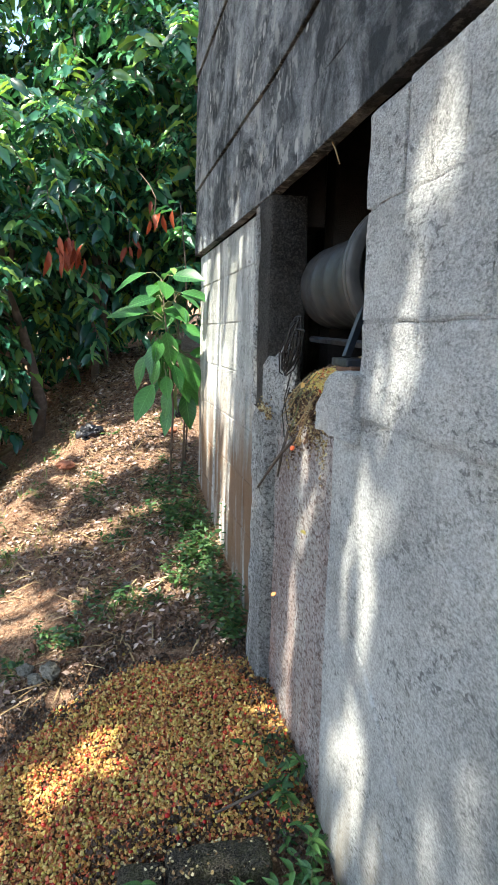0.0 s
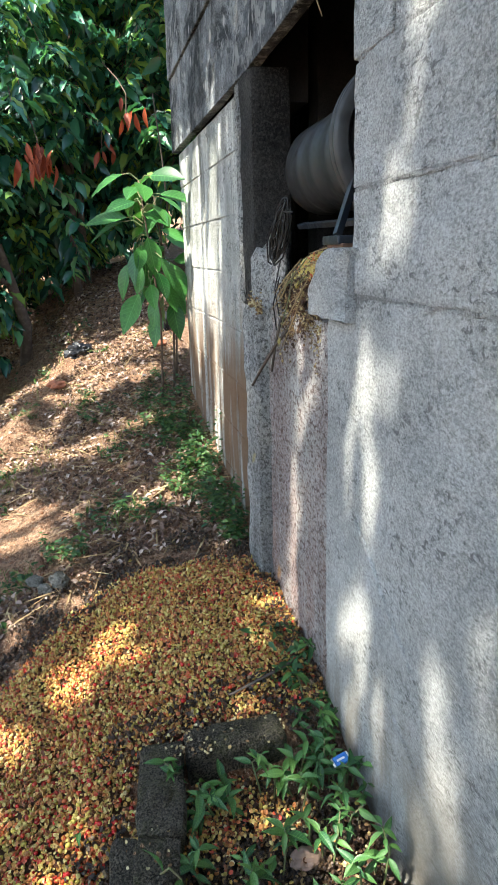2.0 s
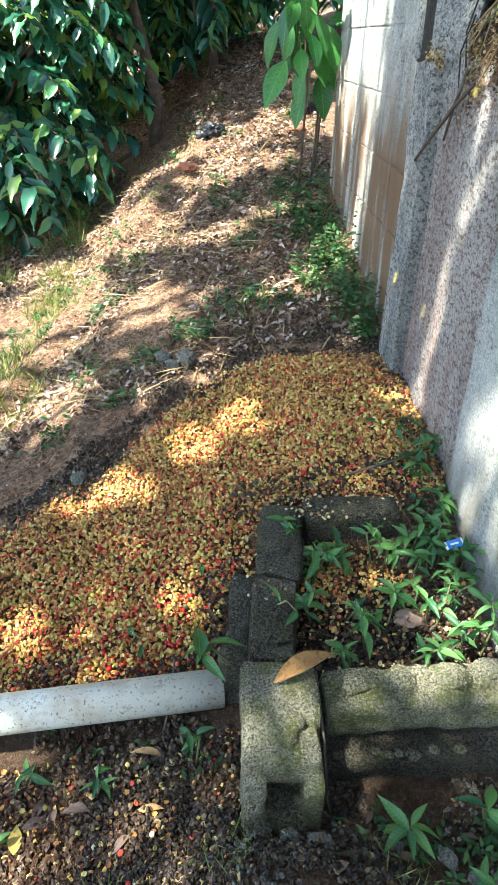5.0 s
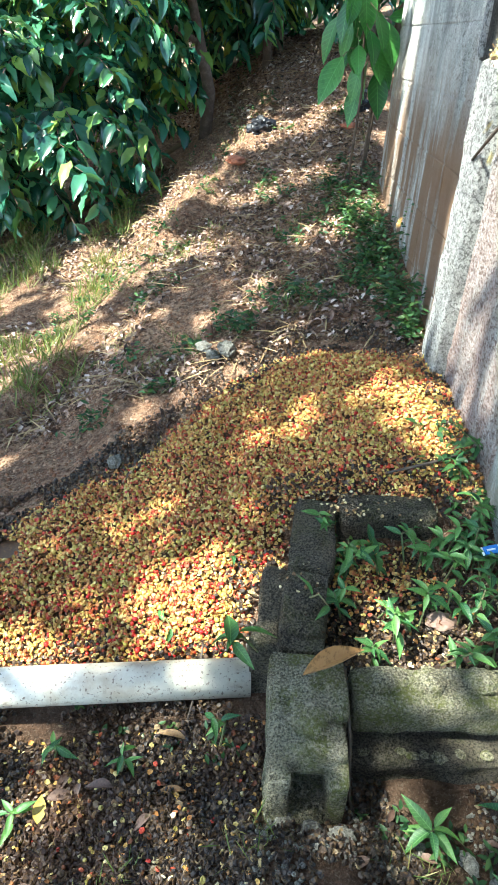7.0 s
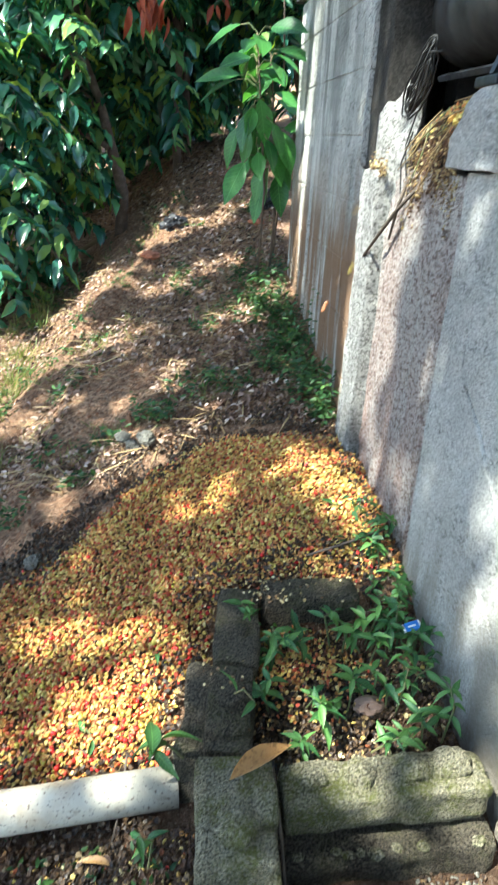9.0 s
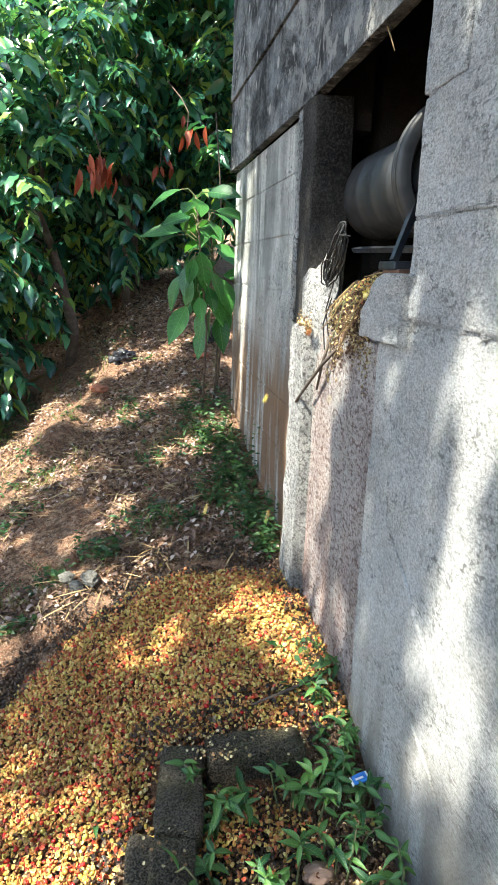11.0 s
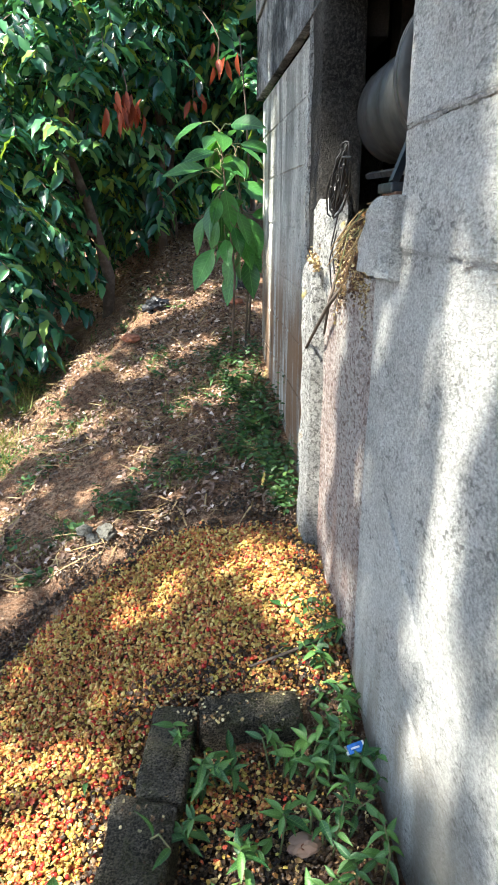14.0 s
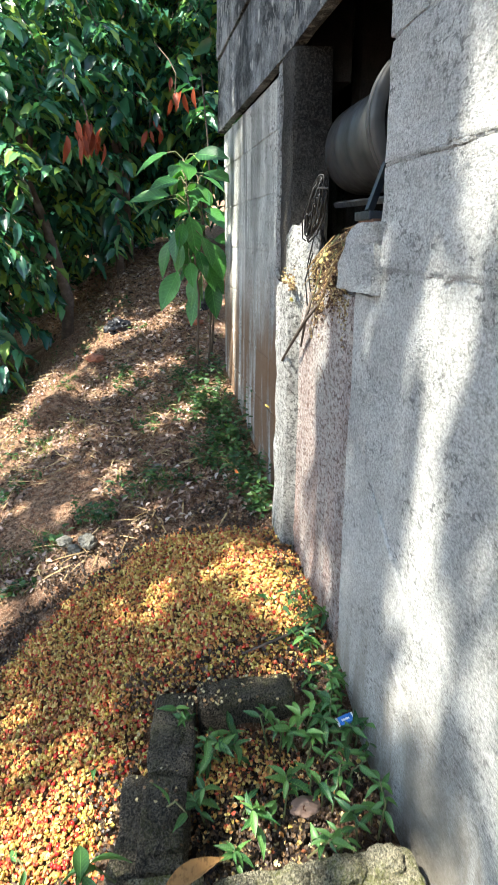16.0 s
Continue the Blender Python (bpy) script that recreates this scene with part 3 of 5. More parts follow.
def build_room():
    # Closed box added so the room inside stays dark.
    room = thing("wall_room", (0, 0, 0), "bare inner walls of the machine room, coloured dark for shade", "wall", kind="structure")
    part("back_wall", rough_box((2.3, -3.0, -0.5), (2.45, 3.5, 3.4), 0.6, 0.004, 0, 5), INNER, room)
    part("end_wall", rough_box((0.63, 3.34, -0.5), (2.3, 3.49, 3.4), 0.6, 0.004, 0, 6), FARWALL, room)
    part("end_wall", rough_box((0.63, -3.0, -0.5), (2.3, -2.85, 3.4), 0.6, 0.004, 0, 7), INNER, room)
    part("partition", rough_box((0.66, 1.93, 0.5), (2.3, 2.02, 3.4), 0.5, 0.006, 0, 8), INNER, room, "rough wall inside, coloured dark for shade")
    tagged(part("room_floor", rough_box((0.62, -2.9, 0.60), (2.3, 3.4, 0.72), 0.6, 0.004, 0, 9), INNER), "concrete floor inside the opening, coloured dark for shade", "floor", kind="structure")
    tagged(part("ceiling", rough_box((0.62, -2.9, 3.2), (2.3, 3.4, 3.3), 0.6, 0.004, 0, 9), INNER), "flat ceiling of the machine room, coloured dark for shade", "ceiling", kind="structure")
    tagged(part("roof", rough_box((0.30, -3.3, 3.42), (2.8, 3.75, 3.5), 0.6, 0.004, 0.01, 9), ROOFMAT), "grey sheet roof over the concrete building", "roof", kind="structure")


build_lower_wall()
build_upper_wall()
build_room()


# ---- trees ----
LEAF = leaf_shape(0.205, 0.26, 0.10, (0.0, 0.14, 0.3, 0.48, 0.66, 0.84, 1.0), wave=0.035)
LEAF_LOW = leaf_shape(0.22, 0.15, 0.04, (0.0, 0.35, 0.7, 1.0), 0.0)


def crown_leaves(rng, centre, radii, twigs, leaves, size, shell=0.55, droop=0.5):
    """Drooping twigs that leave the crown's middle, with pairs of leaves along them."""
    c, r = np.array(centre), np.array(radii)
    P, D, U, L, lines = [], [], [], [], []
    for _ in range(twigs):
        d = rng.normal(size=3)
        d /= np.linalg.norm(d)
        start = c + d * r * (shell + (1 - shell) * rng.random() ** 0.7) * (0.75 + 0.4 * noise.noise(tuple(d * 2.2 + c)))
        way = d * np.array((1, 1, 0.25)) + rng.normal(size=3) * 0.45
        way /= np.linalg.norm(way)
        length = size * (2.2 + 2.0 * rng.random())
        line = [start]
        for k in range(leaves // 2):
            way = way + np.array((0, 0, -droop * 0.16))
            way /= np.linalg.norm(way)
            p = line[-1] + way * length / (leaves // 2)
            line.append(p)
            side = np.cross(way, (0, 0, 1.0))
            side /= np.linalg.norm(side) + 1e-6
            for s in (-1, 1):
                P.append(p + rng.normal(size=3) * 0.01)
                D.append(side * s + way * 0.55 + np.array((0, 0, -droop)) * (0.4 + rng.random()) + rng.normal(size=3) * 0.2)
                U.append(np.array((0, 0, 1.0)) + way * 0.3 + rng.normal(size=3) * 0.35)
                L.append(size * (0.65 + 0.6 * rng.random()))
        lines.append(line)
    return P, D, U, L, lines


def sticks(lines, r=0.004):
    """Thin three-sided twigs along lines of points."""
    v, f = [], []
    for line in lines:
        pts = [line[0], line[len(line) // 2], line[-1]]
        for i, p in enumerate(pts):
            for k in range(3):
                a = math.tau * k / 3
                v.append((p[0] + r * math.cos(a), p[1] + r * math.sin(a), p[2]))
            if i:
                b = len(v) - 6
                f += [(b + k, b + (k + 1) % 3, b + 3 + (k + 1) % 3, b + 3 + k) for k in range(3)]
    return v, f


def tree(base, crowns, seed, label, category="coffee tree", group="coffee trees on the bank", size=0.175, trunk_r=0.03, material=None, shape=LEAF, twigs=170, leaves=14, name="coffee_tree"):
    rng = np.random.default_rng(seed)
    bz = ground_z(base[0], base[1])
    ob = thing(name, (0, 0, 0), label, category, group)
    top = max(c[0][2] for c in crowns)
    mid = crowns[0][0]
    trunk = [(base[0], base[1], bz - 0.15)]
    for k in range(1, 8):
        s = k / 7
        trunk.append((base[0] + (mid[0] - base[0]) * s * s + 0.03 * rng.normal(), base[1] + (mid[1] - base[1]) * s * s + 0.03 * rng.normal(), bz + (top - bz) * s))
    part("trunk", tube(trunk, [trunk_r * (1.25 - 0.95 * k / 7) for k in range(8)], 9), BARK, ob, smooth=True)
    P, D, U, L, lines = [], [], [], [], []
    for c, r in crowns:
        n = max(12, int(twigs * min(1.6, r[0] * r[1] * r[2]) ** 0.67))
        a = crown_leaves(rng, c, r, n, leaves, size)
        for whole, some in zip((P, D, U, L, lines), a):
            whole += some
        j = rng.integers(2, 6)
        s = Vector(trunk[j])
        e = Vector(c)
        part("limb", tube([s, s.lerp(e, 0.5) + Vector((0, 0, 0.12)), e], [trunk_r * 0.6, trunk_r * 0.4, trunk_r * 0.2], 6), BARK, ob, smooth=True)
    v, f = sticks(lines)
    merged("branchwork", v, f, BARK, ob)
    v, f = spread(shape, P, D, U, L)
    merged("crown", v, f, material or COFFEE, ob, smooth=True)
    return ob


tree((-0.70, 5.25), [((-1.10, 5.2, 1.58), (0.62, 0.65, 0.70)), ((-1.55, 4.9, 0.75), (0.7, 0.6, 0.62)), ((-0.7, 5.5, 2.3), (0.7, 0.7, 0.8)), ((-1.9, 5.3, 1.7), (0.75, 0.7, 0.8)), ((-1.42, 4.75, 0.95), (0.42, 0.42, 0.45)), ((-1.75, 4.55, 0.25), (0.5, 0.45, 0.45))], 3, "dense glossy dark-green coffee tree with low drooping branches", size=0.155, twigs=190, trunk_r=0.04)
tree((-0.25, 5.75), [((-0.45, 6.4, 2.0), (0.55, 0.6, 0.55)), ((0.05, 6.3, 2.35), (0.5, 0.5, 0.6)), ((-0.2, 6.5, 2.8), (0.8, 0.7, 0.9)), ((0.2, 6.7, 3.8), (0.7, 0.7, 0.8)), ((-0.42, 5.9, 1.25), (0.42, 0.4, 0.33))], 4, "tall glossy coffee tree with a thin bare trunk")
tree((-0.17, 5.95), [((0.15, 7.2, 2.3), (0.6, 0.5, 0.7)), ((-0.6, 7.3, 2.0), (0.6, 0.5, 0.6)), ((0.3, 7.3, 3.1), (0.8, 0.7, 0.9)), ((0.4, 7.2, 4.4), (0.9, 0.8, 0.9)), ((-0.12, 6.5, 1.55), (0.45, 0.4, 0.40)), ((-0.75, 6.6, 1.2), (0.5, 0.4, 0.45))], 5, "tall coffee tree in the shade behind the wall")
tree((0.75, 6.0), [((0.75, 5.9, 2.2), (0.55, 0.5, 0.8)), ((0.5, 5.8, 3.4), (0.75, 0.6, 0.9)), ((0.85, 5.9, 1.75), (0.45, 0.5, 0.6))], 6, "dark coffee tree close behind the wall's corner")
tree((-2.3, 5.0), [((-2.2, 4.6, 0.3), (0.7, 0.6, 0.7)), ((-2.5, 5.7, 1.5), (0.55, 0.5, 0.6))], 7, "low bushy coffee tree down the slope")
tree((-1.6, 7.0), [((-1.6, 7.0, 1.1), (0.9, 0.7, 0.9)), ((-1.3, 7.0, 2.5), (0.8, 0.7, 0.7)), ((-1.9, 7.2, 3.5), (0.9, 0.8, 0.9)), ((-0.9, 7.3, 4.2), (0.8, 0.8, 0.8))], 8, "coffee tree with pale lit leaves further up the slope")
tree((-0.9, 8.6), [((-0.9, 8.6, 2.2), (0.9, 0.8, 0.9)), ((-0.5, 8.6, 3.6), (1.0, 0.9, 1.0))], 9, "coffee tree far up the bank", twigs=120)
tree((-1.3, 8.2), [((-1.3, 8.1, 1.5), (0.9, 0.6, 0.8)), ((-0.6, 8.4, 1.9), (0.6, 0.6, 0.7))], 10, "low coffee tree in deep shade up the bank", twigs=120)
tree((0.7, 9.0), [((0.7, 8.9, 2.2), (0.8, 0.6, 0.9)), ((0.0, 9.2, 2.3), (0.7, 0.6, 0.8))], 11, "coffee tree at the top of the path", twigs=120)
for i, (x, y, z, w) in enumerate(((-5.5, 13, 3.0, 1.7), (-2.6, 14, 3.2, 1.9), (0.2, 14.5, 4.5, 2.2), (2.8, 13, 5.0, 2.4), (-8.5, 12, 2.5, 1.9), (-4.0, 18, 4.0, 2.4), (-0.2, 11, 2.3, 1.2))):
    tree((x, y), [((x, y, z), (w, w, w * 0.9)), ((x + 0.6, y, z + w * 0.8), (w * 0.7, w * 0.7, w * 0.7))], 20 + i, "sunlit leafy tree far up the hillside", "tree", "far trees", 0.26, 0.09, BRIGHT, LEAF_LOW, 75, 14, "tree")

# unseen trees added beside and behind the way; crown gaps set the sun patches
SUN_GAPS_NEAR = ((1.00, 1.13, 0.36, 0.088), (0.62, 1.14, 0.30, 0.085), (1.26, 1.13, 0.20, 0.11), (-0.5, 1.30, 0.13, 0.07), (-0.75, 0.88, 0.30, 0.07), (0.30, 0.86, 0.15, 0.09), (-0.30, 0.92, 0.10, 0.07), (0.58, 0.80, 0.10, 0.08), (-0.75, 0.40, 0.08, 0.06), (0.02, 0.60, 0.20, 0.075), (0.28, 0.64, 0.14, 0.055), (-0.34, 0.45, 0.18, 0.06), (0.25, 0.38, 0.06, 0.05), (-0.75, 0.62, 0.2, 0.08), (0.38, 0.55, 0.05, 0.04), (-0.42, 0.44, 0.06, 0.04), (-0.65, 0.15, 0.3, 0.1), (0.35, 0.2, 0.06, 0.05))
SUN_GAPS_FAR = ((0.90, 0.67, 0.50, 0.14), (0.24, 1.12, 0.22, 0.11), (-0.1, 1.02, 0.1, 0.07), (0.72, 1.47, 0.42, 0.27), (-0.12, 1.58, 0.16, 0.14), (-0.42, 1.36, 0.22, 0.09), (-0.55, 2.60, 0.35, 0.16), (-0.75, 3.45, 0.5, 0.3), (-0.15, 3.1, 0.25, 0.14), (0.15, 2.45, 0.2, 0.12), (-0.2, 2.0, 0.12, 0.12), (0.60, 2.75, 0.3, 0.13), (0.95, 2.85, 0.4, 0.13), (-1.2, 2.6, 0.4, 0.2), (0.1, 3.95, 0.4, 0.2), (-0.45, 1.95, 0.14, 0.10), (0.95, 3.62, 0.34, 0.24), (0.92, 3.27, 0.30, 0.22), (-0.9, 2.1, 0.25, 0.12), (-0.35, 2.3, 0.16, 0.07), (0.3, 1.95, 0.1, 0.06), (-1.3, 3.3, 0.4, 0.25), (-1.1, 2.9, 0.45, 0.22), (-0.85, 3.75, 0.4, 0.22), (-1.5, 2.2, 0.5, 0.2), (0.3, 3.3, 0.16, 0.09))


def added_shade_tree(foot, b0, b1, gaps, count, seed, open_at=None):
    rng = np.random.default_rng(seed)
    kx, ky = LIGHT.x / -LIGHT.z, LIGHT.y / -LIGHT.z
    fz = ground_z(*foot)
    ob = thing("added_shade_tree", (foot[0], foot[1], fz), "tall unseen tree added for shade, crown gaps set for sun patches", "tree", "shade trees")
    P, D, U, L = [], [], [], []
    while len(P) < count:
        a, b, h = -2.6 + 5.2 * rng.random(), b0 + (b1 - b0) * rng.random(), 5.6 + 1.4 * rng.random()
        if any(((a - ga) / (ra + 0.035)) ** 2 + ((b - gb) / (rb + 0.035)) ** 2 < 1 for ga, gb, ra, rb in gaps):
            continue
        if noise.noise((a * 1.9, b * 1.9, seed)) > open_at if open_at is not None else noise.noise((a * 3.2, b * 3.6, seed)) > ((-0.12 if b > 1.8 else 0.12) if a < -0.65 else (0.16 if b > 2.4 else 0.28) if a < 0.42 else 9.0):
            continue
        P.append((a - kx * h - foot[0], b - ky * h - foot[1], h - fz))
        D.append(rng.normal(size=3) * (1, 1, 0.5))
        U.append(rng.normal(size=3) * 0.5 + (-0.4, -0.2, 0.9))
        L.append(0.13 + 0.09 * rng.random())
    v, f = spread(LEAF_LOW, P, D, U, L)
    mid = np.mean(P, axis=0)
    part("trunk", tube([(0, 0, -0.3), (mid[0] * 0.05, mid[1] * 0.05, 2.0), (mid[0] * 0.2, mid[1] * 0.2, 4.5)], [0.16, 0.13, 0.09], 10), BARK, ob, smooth=True)
    for k in range(5):
        e = Vector(P[int(rng.integers(count))])
        part("limb", tube([(mid[0] * 0.2, mid[1] * 0.2, 4.4), Vector((mid[0] * 0.2, mid[1] * 0.2, 4.9)).lerp(e, 0.5), e], [0.05, 0.03, 0.012], 6), BARK, ob, smooth=True)
    merged("crown", v, f, WEEDY, ob)
    return ob


SHADE_NEAR = added_shade_tree((-6.2, -3.4), -1.6, 1.75, SUN_GAPS_NEAR + ((0.22, 1.38, 0.13, 0.09), (-0.12, 1.58, 0.17, 0.15), (-0.42, 1.36, 0.22, 0.09), (-0.28, 1.11, 0.17, 0.07), (0.20, 1.68, 0.28, 0.13), (0.75, 1.60, 0.30, 0.07)), 8000, 41)
added_shade_tree((-7.2, 5.6), 4.1, 9.2, ((-1.1, 5.0, 0.7, 0.6), (0.3, 6.6, 0.5, 0.5)), 2600, 43, -0.14)
SHADE_FAR = added_shade_tree((-6.6, 1.2), 0.62, 4.05, SUN_GAPS_FAR + SUN_GAPS_NEAR, 8400, 42)


# ---- broad-leaved plant at the wall's corner ----
def leaf_mesh(name, width, droop, fold, material, steps=9):
    v, f = leaf_shape(width, droop, fold, tuple(k / steps for k in range(steps + 1)), 0.004)
    me = bpy.data.meshes.new(name)
    me.from_pydata([tuple(p) for p in v], [], [tuple(q) for q in f])
    me.materials.append(material)
    me.shade_smooth()
    return me


BROAD = leaf_mesh("broad_leaf_blade", 0.24, 0.16, 0.06, BROADLEAF)
LANCE = leaf_mesh("lance_leaf_blade", 0.17, 0.42, 0.12, WEEDLEAF, 6)


def put_leaf(mesh, parent, at, way, up, length, name="leaf"):
    y = Vector(way).normalized()
    z = Vector(up) - Vector(up).dot(y) * y
    z.normalize()
    x = y.cross(z)
    ob = new(name, mesh)
    ob.parent = parent
    ob.matrix_basis = Matrix.Translation(at) @ Matrix((x, y, z)).transposed().to_4x4() @ Matrix.Diagonal((length, length, length, 1))
    return ob


def broad_plant(x, y, height, seed, count, spread_r, label):
    rng = random.Random(seed)
    gz = ground_z(x, y)
    ob = thing("broadleaf_plant", (x, y, gz), label, "plant", "broad-leaved plants")
    pts = [(0, 0, -0.05), (0.02, -0.02, height * 0.4), (-0.02, -0.05, height * 0.75), (-0.05, -0.08, height)]
    part("stem", tube(pts, [0.007, 0.006, 0.005, 0.003], 7), BARK, ob, smooth=True)
    for k in range(count):
        s = 0.54 + 0.46 * (k / (count - 1)) ** 0.75
        a = 3.7 + 2.1 * math.sin(k * 2.4) + rng.uniform(-0.4, 0.4)
        at = Vector((-0.05 * s, -0.08 * s, height * s))
        out = Vector((math.cos(a), math.sin(a), 0))
        tip = at + out * spread_r * rng.uniform(0.15, 0.8) + Vector((0, 0, 0.03 if s > 0.8 else -0.03))
        stalk = part("leaf_stalk", tube([at, at.lerp(tip, 0.5) + Vector((0, 0, 0.02)), tip], 0.003, 5), STEM, ob)
        sag = rng.uniform(-0.7, 0.15) if s > 0.80 else rng.uniform(-3.2, -0.9)
        put_leaf(BROAD, stalk, tip, out + Vector((0, 0, sag)), out * 0.6 + Vector((rng.gauss(-0.2, 0.3), rng.gauss(-0.6, 0.3), 0.9)), rng.uniform(0.14, 0.23))
    return ob


broad_plant(0.25, 3.46, 1.12, 5, 26, 0.13, "young broad-leaved plant with large veined green leaves")
broad_plant(0.35, 3.68, 0.80, 6, 13, 0.10, "shaded broad-leaved plant with drooping dark leaves")
broad_plant(0.33, 3.60, 1.02, 9, 13, 0.11, "broad-leaved plant leaning against the wall's corner")


# ---- dead rust-red leaf bunches in the trees ----
REDBLADE = leaf_mesh("red_leaf_blade", 0.16, 0.12, 0.10, piece_leaf("rust_red_leaf", (0.20, 0.03, 0.016), (0.48, 0.10, 0.04), 0.5, 0.3, 0.05), 6)


def red_bunch(x, y, z, n, seed):
    rng = random.Random(seed)
    ob = thing("dead_leaf_bunch", (x, y, z), "hanging bunch of dried rust-red leaves in a tree", "dead leaves", "rust-red leaf bunches")
    part("stalk", tube([(-0.12, 0.55, 0.42), (-0.03, 0.16, 0.22), (0.01, 0, 0.1), (0, 0, -0.03)], 0.004, 5), BARK, ob)
    for _ in range(n):
        at = (rng.gauss(0, 0.055), rng.gauss(0, 0.05), rng.gauss(0, 0.04))
        put_leaf(REDBLADE, ob, at, (rng.gauss(0, 0.25), rng.gauss(0, 0.25), -1), (rng.gauss(0, 0.8), -1, 0.1), rng.uniform(0.09, 0.16))
    return ob


red_bunch(-0.37, 4.6, 1.64, 22, 1)
red_bunch(0.22, 4.8, 1.95, 6, 2)
red_bunch(0.04, 5.2, 1.80, 4, 3)
tagged(part("twig", tube([(0.35, 3.54, 1.20), (0.335, 3.52, 1.48), (0.305, 3.50, 1.78)], [0.005, 0.004, 0.003], 6), STICK, smooth=True), "thin bare grey twig standing by the wall's corner", "twig")


# ---- trough of hollow blocks ----
def joined(*bms):
    out = bmesh.new()
    for b in bms:
        me = bpy.data.meshes.new("tmp")
        b.to_mesh(me)
        b.free()
        out.from_mesh(me)
        bpy.data.meshes.remove(me)
    return out


def build_trough():
    bed = thing("hollow_block", (0, 0, 0), "mossy hollow concrete block, cavity facing outward", "block", "trough blocks")
    part("block_body", joined(
        rough_box((-0.050, 0.600, -0.34), (0.080, 0.725, -0.060), 0.013, 0.008, 0.010, 1),
        rough_box((-0.051, 0.530, -0.125), (0.080, 0.605, -0.064), 0.013, 0.008, 0.012, 6),
        rough_box((-0.052, 0.490, -0.34), (-0.010, 0.605, -0.085), 0.013, 0.008, 0.012, 3),
        rough_box((0.050, 0.492, -0.34), (0.081, 0.605, -0.087), 0.013, 0.008, 0.010, 4),
        rough_box((-0.014, 0.496, -0.34), (0.054, 0.605, -0.196), 0.015, 0.008, 0.006, 2)), MOSSY, bed)
    bm = blob((0.033, 0.036, 0.012), 2, 0.35)
    bmesh.ops.translate(bm, vec=(0.016, 0.598, -0.058), verts=bm.verts[:])
    part("mortar_dab", bm, MOSSY, bed, "round dab of mortar")
    run = thing("block_row", (0.002, 0.725, 0, 0, 0, -5.5), "blackened row of concrete blocks edging the pulp", "block", "trough blocks")
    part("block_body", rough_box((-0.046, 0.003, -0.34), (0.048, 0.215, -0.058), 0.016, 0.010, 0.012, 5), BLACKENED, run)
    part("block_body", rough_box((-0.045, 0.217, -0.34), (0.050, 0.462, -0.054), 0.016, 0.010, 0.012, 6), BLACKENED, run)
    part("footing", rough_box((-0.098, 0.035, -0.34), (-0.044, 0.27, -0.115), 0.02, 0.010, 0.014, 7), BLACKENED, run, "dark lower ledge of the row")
    for k, (x, y, w, d) in enumerate(((0.004, 0.055, 0.030, 0.018), (0.006, 0.125, 0.028, 0.020), (0.002, 0.30, 0.030, 0.026))):
        bm = blob((w, d, 0.010), 60 + k, 0.35)
        bmesh.ops.translate(bm, vec=(x, y, -0.058 if y < 0.2 else -0.050), verts=bm.verts[:])
        part("mortar_dab", bm, BLACKENED, run, "squarish pad of old mortar")
    front = thing("front_curb", (0.094, 0.722, 0, 0, 0, 3.8), "low mossy concrete curb set with stones", "curb", "trough blocks")
    part("curb_body", rough_box((0.0, -0.088, -0.165), (0.372, 0.0, -0.084), 0.0115, 0.009, 0.016, 8), MOSSY, front)
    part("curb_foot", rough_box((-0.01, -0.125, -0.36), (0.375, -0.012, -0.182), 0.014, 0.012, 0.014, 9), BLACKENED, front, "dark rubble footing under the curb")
    for k, (x, y, r) in enumerate(((0.055, -0.036, 0.026), (0.140, -0.038, 0.032), (0.185, -0.022, 0.016), (0.238, -0.034, 0.031), (0.315, -0.032, 0.034))):
        bm = blob((r, r * 0.92, r * 0.55), 20 + k, 0.35)
        bmesh.ops.translate(bm, vec=(x, y, -0.080), verts=bm.verts[:])
        part("stone", bm, MOSSY, front, "rounded grey stone")
    rng = random.Random(19)
    for k in range(9):
        bm = blob((rng.uniform(0.006, 0.014), rng.uniform(0.006, 0.012), rng.uniform(0.005, 0.009)), 90 + k, 0.4, 2)
        bmesh.ops.translate(bm, vec=(rng.uniform(0.02, 0.36), rng.uniform(-0.122, -0.095), -0.180), verts=bm.verts[:])
        part("pebble", bm, MOSSY, front)
    back = thing("back_curb", (0.062, 1.115, 0, 0, 0, 0.5), "black concrete block across the trough", "block", "trough blocks")
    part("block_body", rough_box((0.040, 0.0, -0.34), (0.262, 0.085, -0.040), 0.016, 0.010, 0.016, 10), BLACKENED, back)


build_trough()


def build_pipe():
    ob = thing("white_pipe", (-0.088, 0.787, -0.222, 0, 0.5, 7.8), "dirty white plastic drain pipe lying on the ground", "pipe")
    r, t, n = 0.039, 0.004, 24
    bm = bmesh.new()
    rings = []
    for x, rad in ((0.0, r - t), (0.0, r), (-0.4, r), (-0.9, r), (-1.9, r), (-1.9, r - t)):
        rings.append([bm.verts.new((x, rad * math.cos(math.tau * k / n), rad * math.sin(math.tau * k / n) - 0.012 * abs(x) ** 1.5)) for k in range(n)])
    for r0, r1 in zip(rings, rings[1:] + rings[:1]):
        for k in range(n):
            bm.faces.new((r0[k], r0[(k + 1) % n], r1[(k + 1) % n], r1[k]))
    bmesh.ops.recalc_face_normals(bm, faces=bm.faces[:])
    part("pipe_body", bm, PVC, ob, smooth=True)


build_pipe()


